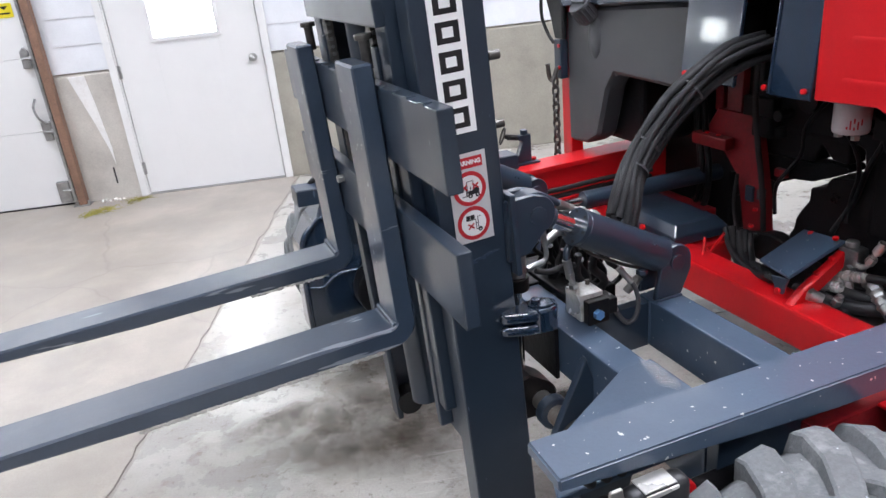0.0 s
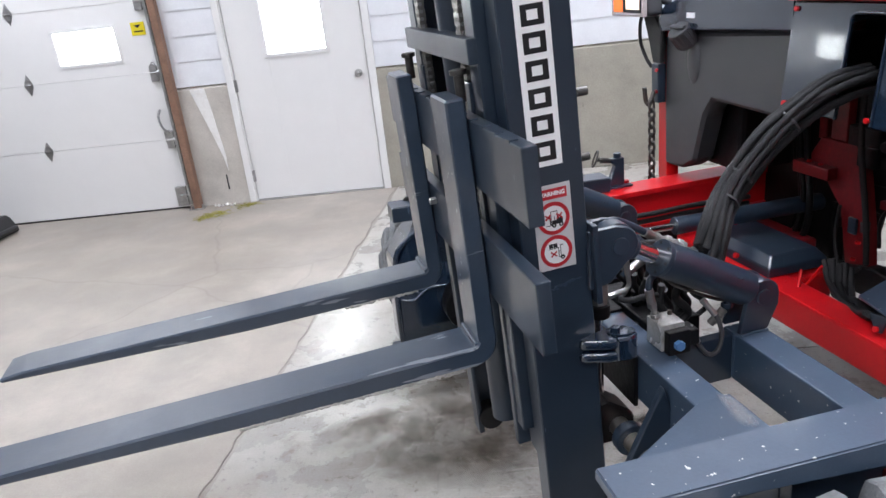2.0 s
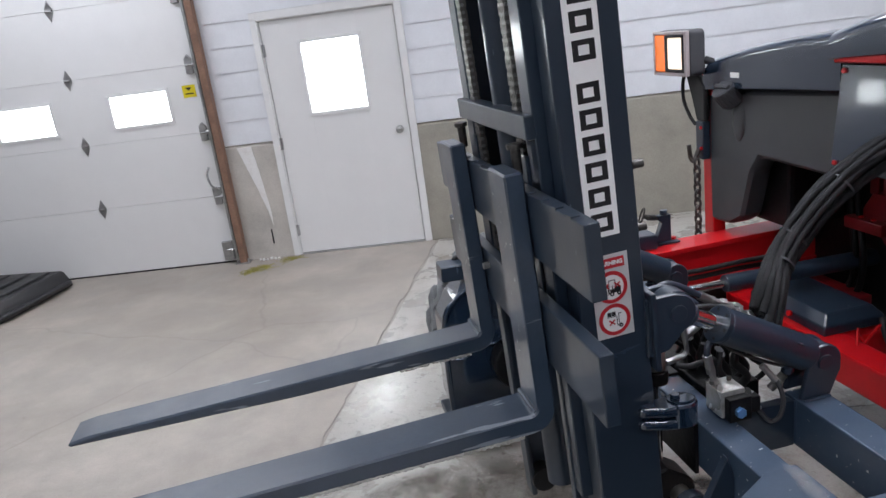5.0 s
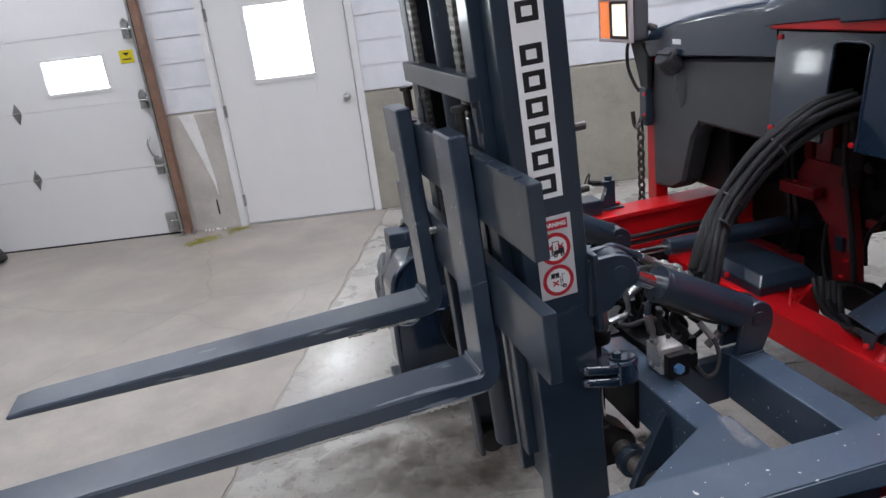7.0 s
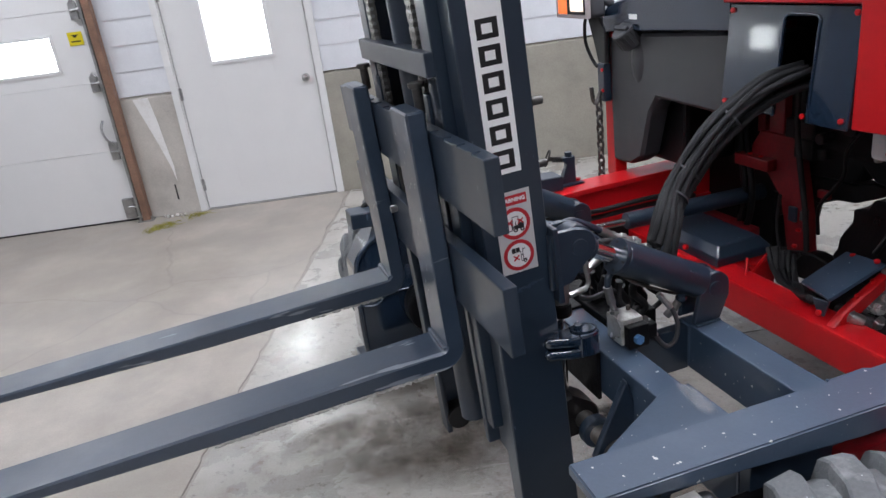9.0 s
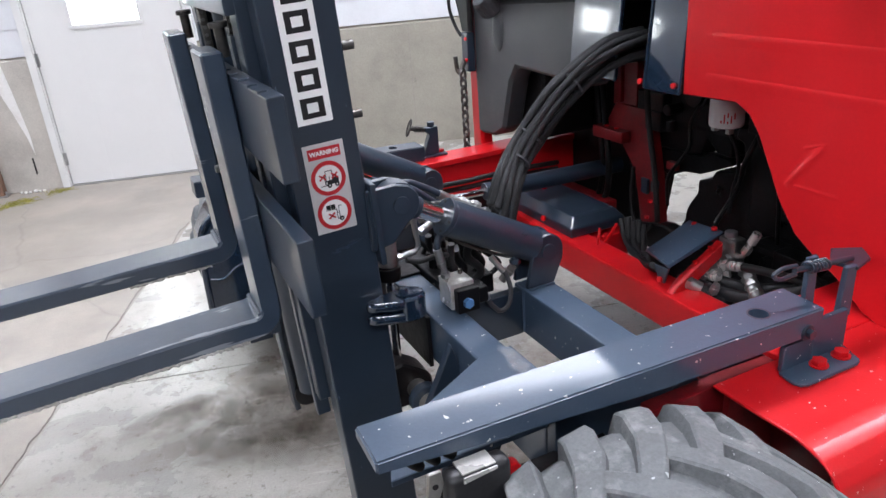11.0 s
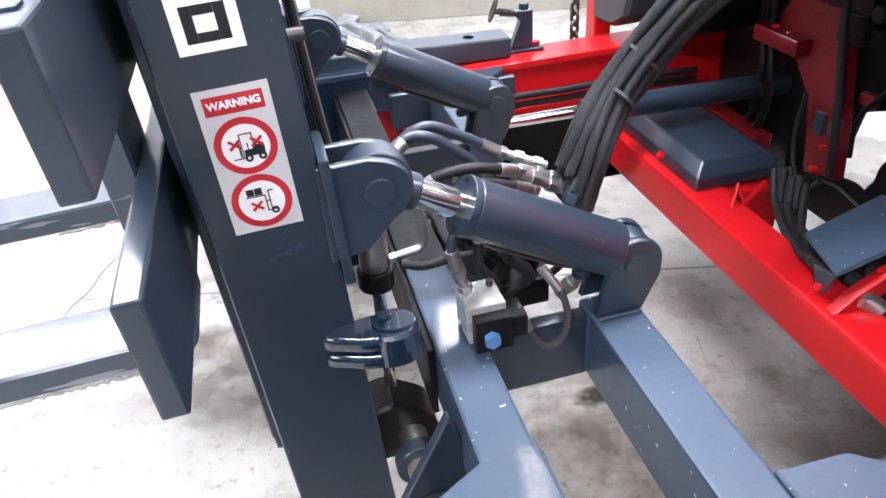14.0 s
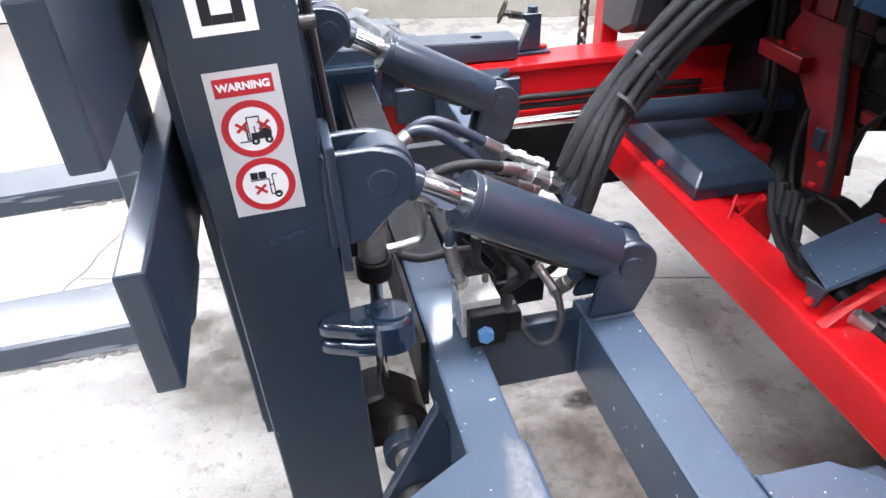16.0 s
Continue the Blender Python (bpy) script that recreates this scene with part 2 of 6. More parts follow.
def stain_glint_material(name, colour, amount, scale):
    """A soaked-in stain or painted glint: opaque in the middle, breaking up towards its rim."""
    mt = bpy.data.materials.new(name)
    mt.use_nodes = True
    nt = mt.node_tree
    bs = nt.nodes["Principled BSDF"]
    co = nt.nodes.new("ShaderNodeTexCoord").outputs["Object"]
    g = nt.nodes.new("ShaderNodeTexGradient")
    g.gradient_type = "SPHERICAL"
    nt.links.new(co, g.inputs["Vector"])
    spot = nt.nodes.new("ShaderNodeNewGeometry").outputs["Position"]
    patchy = ramp(nt, noise_tex(nt, scale, 7, 0.66, spot), [(0.30, grey(0.0)), (0.62, grey(1.0))])
    fade = ramp(nt, g.outputs["Fac"], [(0.0, grey(0.0)), (0.55, grey(amount))])
    nt.links.new(mixc(nt, 1.0, patchy, fade, "MULTIPLY"), bs.inputs["Alpha"])
    c = mixc(nt, noise_tex(nt, scale * 4, 4, 0.6, spot), tuple(colour), tuple(v * 0.6 for v in colour))
    nt.links.new(c, bs.inputs["Base Color"])
    bs.inputs["Roughness"].default_value = 0.42
    return mt


def glass_material():
    mt = bpy.data.materials.new("clear_glass")
    mt.use_nodes = True
    bs = mt.node_tree.nodes["Principled BSDF"]
    bs.inputs["Base Color"].default_value = (0.95, 0.97, 0.97, 1)
    bs.inputs["Roughness"].default_value = 0.02
    bs.inputs["Transmission Weight"].default_value = 1.0
    bs.inputs["IOR"].default_value = 1.1
    return mt


def glow_material(name, colour, strength):
    mt = bpy.data.materials.new(name)
    mt.use_nodes = True
    bs = mt.node_tree.nodes["Principled BSDF"]
    bs.inputs["Base Color"].default_value = (*colour, 1)
    bs.inputs["Emission Color"].default_value = (*colour, 1)
    bs.inputs["Emission Strength"].default_value = strength
    return mt


GLASS = glass_material()
DAYGLOW = glow_material("bright_overcast_daylight", (0.93, 0.97, 1.0), 13.0)
TUBEGLOW = glow_material("fluorescent_diffuser", (0.95, 0.97, 1.0), 3.0)
BULB = glow_material("lit_headlamp_reflector", (1.0, 0.84, 0.66), 1.35)
AMBER = glow_material("lit_amber_lens", (1.0, 0.21, 0.02), 0.55)


# ---- mesh helpers ----
def merge(bm, other):
    me = bpy.data.meshes.new("tmp")
    other.to_mesh(me)
    other.free()
    bm.from_mesh(me)
    bpy.data.meshes.remove(me)
    return bm


def box(bm, x0, x1, y0, y1, z0, z1, bevel=0.004, m=None, seg=2):
    b = bmesh.new()
    bmesh.ops.create_cube(b, size=1)
    bmesh.ops.transform(b, matrix=Matrix.Translation(((x0 + x1) / 2, (y0 + y1) / 2, (z0 + z1) / 2)) @ Matrix.Diagonal((abs(x1 - x0), abs(y1 - y0), abs(z1 - z0), 1)), verts=b.verts)
    if bevel:
        bmesh.ops.bevel(b, geom=list(b.edges), offset=bevel, segments=seg, affect="EDGES", profile=0.6)
    if m is not None:
        bmesh.ops.transform(b, matrix=m, verts=b.verts)
    return merge(bm, b)


def rod(bm, p, q, r, seg=20, r2=None, bevel=0.0, m=None):
    """A round bar from p to q."""
    p, q = Vector(p), Vector(q)
    b = bmesh.new()
    bmesh.ops.create_cone(b, cap_ends=True, segments=seg, radius1=r, radius2=r if r2 is None else r2, depth=(q - p).length)
    if bevel:
        bmesh.ops.bevel(b, geom=[e for e in b.edges if len(e.link_faces) == 2 and abs(e.verts[0].co.z - e.verts[1].co.z) < 1e-6], offset=bevel, segments=2, affect="EDGES", profile=0.6)
    turn = (q - p).to_track_quat("Z", "Y").to_matrix().to_4x4()
    bmesh.ops.transform(b, matrix=Matrix.Translation((p + q) / 2) @ turn, verts=b.verts)
    if m is not None:
        bmesh.ops.transform(b, matrix=m, verts=b.verts)
    return merge(bm, b)


def prism(bm, outline, axis, a, b_, bevel=0.003, m=None):
    """A plate: an outline in the two other axes (in x, y, z order), thick from a to b_ along axis."""
    b = bmesh.new()
    def put(p, v):
        return {"x": (v, p[0], p[1]), "y": (p[0], v, p[1]), "z": (p[0], p[1], v)}[axis]
    f = b.faces.new([b.verts.new(put(p, a)) for p in outline])
    ext = bmesh.ops.extrude_face_region(b, geom=[f])
    bmesh.ops.translate(b, vec=put((0, 0), b_ - a), verts=[g for g in ext["geom"] if isinstance(g, bmesh.types.BMVert)])
    bmesh.ops.recalc_face_normals(b, faces=b.faces)
    if bevel:
        bmesh.ops.bevel(b, geom=list(b.edges), offset=bevel, segments=1, affect="EDGES")
    if m is not None:
        bmesh.ops.transform(b, matrix=m, verts=b.verts)
    return merge(bm, b)


def arc(cx, cy, r, a0, a1, n=10):
    return [(cx + r * math.cos(radians(a0 + (a1 - a0) * i / n)), cy + r * math.sin(radians(a0 + (a1 - a0) * i / n))) for i in range(n + 1)]


def smooth_line(pts, n=8):
    pts = [Vector(p) for p in pts]
    pts = [2 * pts[0] - pts[1]] + pts + [2 * pts[-1] - pts[-2]]
    out = []
    for i in range(1, len(pts) - 2):
        a, b, c, d = pts[i - 1:i + 3]
        for k in range(n):
            t = k / n
            out.append(0.5 * (2 * b + (c - a) * t + (2 * a - 5 * b + 4 * c - d) * t * t + (3 * b - 3 * c + d - a) * t ** 3))
    return out + [pts[-2]]


def tube(bm, pts, r, seg=10, n=8, m=None, ripple=0.0):
    """A hose or bent bar along a smooth line."""
    line = smooth_line(pts, n)
    b = bmesh.new()
    side = None
    rings = []
    for i, p in enumerate(line):
        d = (line[min(i + 1, len(line) - 1)] - line[max(i - 1, 0)]).normalized()
        side = d.orthogonal().normalized() if side is None else (side - d * side.dot(d)).normalized()
        up = d.cross(side)
        rr = r * (1 + ripple * math.sin(i * 2.3))
        rings.append([b.verts.new(p + (side * math.cos(k * math.tau / seg) + up * math.sin(k * math.tau / seg)) * rr) for k in range(seg)])
    for u, v in zip(rings, rings[1:]):
        for k in range(seg):
            b.faces.new((u[k], u[(k + 1) % seg], v[(k + 1) % seg], v[k]))
    b.faces.new(rings[0]), b.faces.new(rings[-1])
    if m is not None:
        bmesh.ops.transform(b, matrix=m, verts=b.verts)
    return merge(bm, b)


def ball(bm, c, r, sx=1, sy=1, sz=1, m=None, seg=14):
    b = bmesh.new()
    bmesh.ops.create_uvsphere(b, u_segments=seg, v_segments=max(6, seg // 2), radius=r)
    bmesh.ops.transform(b, matrix=Matrix.Translation(c) @ Matrix.Diagonal((sx, sy, sz, 1)), verts=b.verts)
    if m is not None:
        bmesh.ops.transform(b, matrix=m, verts=b.verts)
    return merge(bm, b)


def hexnut(bm, p, q, r, m=None):
    return rod(bm, p, q, r, seg=6, bevel=r * 0.12, m=m)


def mesh_object(name, bm, mat):
    """One mesh; flat faces keep their edges, round ones and bevels are smooth."""
    bmesh.ops.recalc_face_normals(bm, faces=bm.faces)
    for f in bm.faces:
        f.smooth = True
    for e in bm.edges:
        if len(e.link_faces) == 2:
            a, c = (max(f.calc_area(), 1e-12) for f in e.link_faces)
            turn = e.calc_face_angle(0)
            e.smooth = turn < radians(12) or (turn < radians(50) and 0.3 < a / c < 3.3)
        else:
            e.smooth = False
    me = bpy.data.meshes.new(name)
    bm.to_mesh(me)
    bm.free()
    me.materials.append(mat)
    return new(name, me)


def part(name, bm, mat, parent, label=""):
    ob = mesh_object(name, bm, mat)
    ob.parent = parent
    if label:
        ob["label"] = label
    return ob


def thing(name, m, label, category, group="", kind=""):
    ob = new(name)
    ob.empty_display_size = 0.1
    ob.matrix_world = m
    return tagged(ob, label, category, group, kind)


def setting(name, bm, mat, label, category="structure"):
    return tagged(mesh_object(name, bm, mat), label, category, kind="structure")


def N():
    return bmesh.new()


# ---- the hall ----
X0, X1, Y0, Y1 = -6.2, 9.0, -9.0, 6.035
WT = 0.2


def seam_x(y):
    return -0.896 + 0.125 * (y - 2.505)


def build_floor():
    bm = N()
    box(bm, X0 - WT, X1 + WT, Y0 - WT, Y1 + WT, -0.30, -0.005, 0)
    floor = setting("floor", bm, JOINT, "poured concrete hall floor with a ragged slab joint", "floor")
    rnd = random.Random(4)
    ys = [Y0 + (Y1 - Y0) * i / 260 for i in range(261)]

    def slab(name, left, right, mat, label):
        b = bmesh.new()
        top = [b.verts.new((x, y, 0)) for x, y in left + right[::-1]]
        f = b.faces.new(top)
        ext = bmesh.ops.extrude_face_region(b, geom=[f])
        bmesh.ops.translate(b, vec=(0, 0, -0.1), verts=[g for g in ext["geom"] if isinstance(g, bmesh.types.BMVert)])
        return part(name, b, mat, floor, label)

    rag = [(seam_x(y) - 0.003 - abs(rnd.gauss(0, 0.006)) - 0.05 * max(0, noise.noise(Vector((0, y * 3.4, 0)))) - 0.02 * abs(noise.noise(Vector((4, y * 11, 0)))), y) for y in ys]
    slab("slab", [(X0, y) for y in (Y0, Y1)], rag, SLAB_TAN, "matt tan concrete slab with tyre scuffs")
    edge = [(seam_x(y) + 0.004 + abs(rnd.gauss(0, 0.002)), y) for y in ys]
    # the grey side is cast in three bays
    cuts = [Y0, -1.2, 2.82, Y1]
    for a, c in zip(cuts, cuts[1:]):
        le = [(seam_x(a + 0.004) + 0.005, a + 0.004)] + [p for p in edge if a + 0.01 < p[1] < c - 0.01] + [(seam_x(c - 0.004) + 0.005, c - 0.004)]
        slab("slab", le, [(X1, a + 0.004), (X1, c - 0.004)], SLAB_GREY, "sealed glossy grey concrete slab")
    brown = stain_glint_material("brown_oil_stain", (0.15, 0.115, 0.085), 0.62, 6.0)
    black = stain_glint_material("black_oil_spot", (0.03, 0.024, 0.02), 0.95, 14.0)
    for k, (cx, cy, rx, ry, turn, mat) in enumerate(((0.84, 2.02, 0.30, 0.52, 12, brown), (0.88, 2.23, 0.07, 0.045, 20, black), (0.0, 2.40, 0.50, 0.34, -10, brown), (0.72, 2.36, 0.10, 0.09, 0, black), (-0.42, 2.5, 0.22, 0.12, 30, brown), (1.75, 1.8, 0.5, 0.4, 0, brown), (0.95, 1.72, 0.06, 0.05, 0, black))):
        b = bmesh.new()
        wob = random.Random(40 + k)
        b.faces.new([b.verts.new((math.cos(q * math.tau / 30) * wob.uniform(0.86, 1.0), math.sin(q * math.tau / 30) * wob.uniform(0.86, 1.0), 0)) for q in range(30)])
        st = part("oil_stain", b, mat, floor, "dark oil soaked into the concrete")
        st.matrix_world = pose(cx, cy, 0.0012 + 0.0003 * k, 0, 0, turn) @ Matrix.Diagonal((rx, ry, 1, 1))
    return floor


build_floor()

# the wall with the doors: openings for the overhead door and the side door
GX0, GX1, GZ = -5.55, -2.25, 2.82
DX0, DX1, DZ = -1.71, -0.53, 2.0
LEDGE = 1.012


def build_north_wall():
    bm = N()
    yi, yo = Y1, Y1 + WT
    for x0, x1, z0, z1 in ((X0 - WT, GX0, 0, CEIL), (GX0, GX1, GZ, CEIL), (GX1, DX0, LEDGE, CEIL), (DX0, DX1, DZ, CEIL), (DX1, X1 + WT, LEDGE, CEIL)):
        box(bm, x0, x1, yi + 0.02, yo, z0, z1, 0)
    wall = setting("wall_north", bm, WHITE, "white sided wall above a cast concrete stem wall", "wall")
    for x0, x1 in ((GX1, DX0), (DX1, X1)):
        b = N()
        prism(b, [(yi, 0), (yo + 0.002, 0), (yo + 0.002, LEDGE), (yi + 0.03, LEDGE), (yi, LEDGE - 0.02)], "x", x0, x1, 0.002)
        part("stem_wall", b, PALECON if x0 == GX1 else WALLCON, wall, "cast concrete stem wall with formwork lines")
    for xs in (0.64, 1.13, 2.35, 3.57):
        b = N()
        box(b, xs - 0.004, xs + 0.004, yi - 0.002, yi + 0.004, 0, LEDGE - 0.03, 0)
        part("formwork_line", b, JOINT, wall)
    # lapped boards
    lap = 0.197
    for x0, x1, zb in ((GX1 + 0.02, DX0 - 0.0205, LEDGE), (DX1 + 0.0245, X1, LEDGE), (GX1 + 0.02, DX1 + 0.024, DZ + 0.042)):
        z = LEDGE + 0.004
        while z < CEIL - 0.02:
            if z + lap > zb + 0.02:
                z0 = max(z, zb + 0.002)
                if not (zb == LEDGE and x0 == GX1 + 0.02 and z > DZ + 0.04):
                    b = N()
                    prism(b, [(yi + 0.018, z0), (yi + 0.003, z0), (yi + 0.0025, z0 + 0.006), (yi + 0.0105, min(z + lap, CEIL)), (yi + 0.018, min(z + lap, CEIL))], "x", x0, x1, 0)
                    part("siding_board", b, SIDING, wall)
            z += lap
    return wall


def plain_wall(name, x0, x1, y0, y1, label):
    bm = N()
    box(bm, x0, x1, y0, y1, 0, CEIL, 0)
    return setting(name, bm, DIM, label, "wall")


build_north_wall()
# walls out of view, kept dark so they bounce little light
plain_wall("wall_west", X0 - WT, X0, Y0, Y1, "unseen side wall, dark to cut bounced light")
plain_wall("wall_east", X1, X1 + WT, Y0, Y1, "unseen side wall, dark to cut bounced light")
plain_wall("wall_south", X0 - WT, X1 + WT, Y0 - WT, Y0, "unseen rear wall, dark to cut bounced light")
cb = N()
box(cb, X0 - WT, X1 + WT, Y0 - WT, Y1 + WT, CEIL, CEIL + 0.15, 0)
setting("ceiling", cb, CEILMAT, "plain white ceiling panels", "ceiling")

for lx, ly, lp in LAMPS:
    cl = thing("ceiling_light", pose(lx, ly, CEIL), "white fluorescent ceiling light fixed under the ceiling", "lamp", "ceiling lights")
    b = N()
    box(b, -1.22, 1.22, -0.3, 0.3, -0.06, 0, 0.005)
    part("housing", b, WHITE, cl)
    b = N()
    box(b, -1.18, 1.18, -0.26, 0.26, -0.1, -0.061, 0.01)
    part("diffuser", b, TUBEGLOW, cl, "glowing diffuser")

b = N()
box(b, X0 - 3, X1 + 3, Y1 + 2.5, Y1 + 2.6, -0.5, 6, 0)
tagged(mesh_object("backdrop", b, DAYGLOW), "bright overcast daylight outside the windows", "backdrop", kind="structure")


def build_garage_door():
    d = thing("garage_door", pose(0, 0, 0), "white sectional overhead door, closed, with small windows", "door", kind="structure")
    yd = Y1 + 0.005
    h = 0.553
    z0 = 0.052
    for i in range(5):
        za, zb = z0 + i * h - (0.045 if i == 0 else 0), z0 + (i + 1) * h
        b = N()
        if i == 2:
            wins = [(-5.09, -4.60), (-4.05, -3.562), (-3.035, -2.545)]
            xs = [GX0]
            for a, c in wins:
                xs += [a, c]
            xs.append(GX1)
            for a, c in zip(xs[::2], xs[1::2]):
                box(b, a, c, yd, yd + 0.019, za + 0.001, zb - 0.001, 0)
            for a, c in wins:
                box(b, a, c, yd, yd + 0.019, za + 0.001, 1.283, 0)
                box(b, a, c, yd, yd + 0.019, 1.532, zb - 0.001, 0)
        else:
            box(b, GX0, GX1, yd, yd + 0.019, za + 0.001, zb - 0.001, 0.003)
        sec = part("section", b, DOORWHITE, d)
        if i < 4:
            b = N()
            box(b, GX0, GX1, yd + 0.02, yd + 0.06, zb - 0.02, zb + 0.02, 0)
            part("weather_strip", b, DOORWHITE, sec)
        if i == 2:
            for a, c in wins:
                b = N()
                box(b, a - 0.025, c + 0.025, yd - 0.008, yd - 0.001, 1.532, 1.557, 0.002)
                box(b, a - 0.025, c + 0.025, yd - 0.008, yd - 0.001, 1.258, 1.283, 0.002)
                box(b, a - 0.025, a, yd - 0.008, yd - 0.001, 1.2835, 1.5315, 0.002)
                box(b, c, c + 0.025, yd - 0.008, yd - 0.001, 1.2835, 1.5315, 0.002)
                part("window_frame", b, DOORWHITE, sec)
                b = N()
                box(b, a, c, yd + 0.008, yd + 0.014, 1.283, 1.532, 0)
                pane = part("pane", b, GLASS, sec)
                pane.visible_shadow = False
    for i in range(1, 5):
        z = z0 + i * h
        for x in (-5.42, -4.43, -3.342):
            b = N()
            prism(b, [(x, z - 0.085), (x + 0.035, z - 0.012), (x + 0.035, z + 0.012), (x, z + 0.085), (x - 0.035, z + 0.012), (x - 0.035, z - 0.012)], "y", yd - 0.006, yd - 0.001, 0.001)
            rod(b, (x - 0.03, yd - 0.012, z), (x + 0.03, yd - 0.012, z), 0.008, 10)
            for dz in (-0.045, 0.045):
                ball(b, (x, yd - 0.008, z + dz), 0.006, seg=8)
            part("hinge", b, GALV, d, "galvanised centre hinge")
        b = N()
        x = GX1 - 0.045
        prism(b, [(x - 0.03, z - 0.07), (x + 0.03, z - 0.07), (x + 0.03, z + 0.05), (x, z + 0.085), (x - 0.03, z + 0.05)], "y", yd - 0.03, yd - 0.001, 0.003)
        rod(b, (x - 0.02, yd - 0.04, z), (x + 0.1, yd - 0.04, z), 0.008, 10)
        rod(b, (x + 0.045, yd - 0.04, z), (x + 0.065, yd - 0.04, z), 0.024, 14)
        part("roller_hinge", b, GALV, d, "galvanised roller hinge")
    b = N()
    x = GX1 - 0.05
    box(b, x - 0.05, x + 0.04, yd - 0.04, yd - 0.001, 0.03, 0.2, 0.006)
    rod(b, (x, yd - 0.055, 0.13), (x + 0.1, yd - 0.055, 0.13), 0.008, 10)
    part("corner_bracket", b, GALV, d)
    b = N()
    tube(b, [(x - 0.02, yd - 0.02, 0.86), (x - 0.035, yd - 0.05, 0.8), (x - 0.02, yd - 0.055, 0.72), (x + 0.02, yd - 0.03, 0.66)], 0.009)
    box(b, x - 0.03, x + 0.045, yd - 0.03, yd - 0.001, 0.585, 0.68, 0.008)
    part("lock_handle", b, GALV, d, "bent steel lock handle")
    b = N()
    box(b, GX0, GX1, yd - 0.004, yd + 0.06, 0.0, 0.0135, 0.003)
    part("bottom_seal", b, BLACK, d)
    return d


build_garage_door()

# rusty post beside the overhead door
tp = thing("track_post", pose(-2.165, 5.985, 0), "rusty brown steel post with a door track, beside the overhead door", "post")
b = N()
box(b, -0.036, 0.022, -0.035, 0.04, 0, 3.0, 0.006)
part("post", b, BROWN, tp)
b = N()
box(b, -0.066, -0.044, -0.03, 0.03, 0.05, 2.9, 0.004)
part("track", b, GALV, tp)
b = N()
box(b, -0.08, 0.05, -0.05, 0.045, -0.002, 0.01, 0.003)
for dx in (-0.06, 0.04):
    rod(b, (dx, -0.03, 0.01), (dx, -0.03, 0.04), 0.008, 8)
part("foot_plate", b, GALV, tp)

ys_ = thing("warning_sticker", pose(-2.345, 6.036, 1.505), "small yellow warning sticker on the overhead door", "sticker")
b = N()
box(b, -0.055, 0.055, 0, 0.003, -0.05, 0.05, 0)
part("film", b, YELLOW, ys_)
b = N()
prism(b, [(-0.028, 0.03), (0.028, 0.03), (0.0, 0.005)], "y", -0.002, -0.0005, 0)
box(b, -0.035, 0.035, -0.002, -0.0005, -0.025, -0.015, 0)
part("mark", b, INK, ys_)


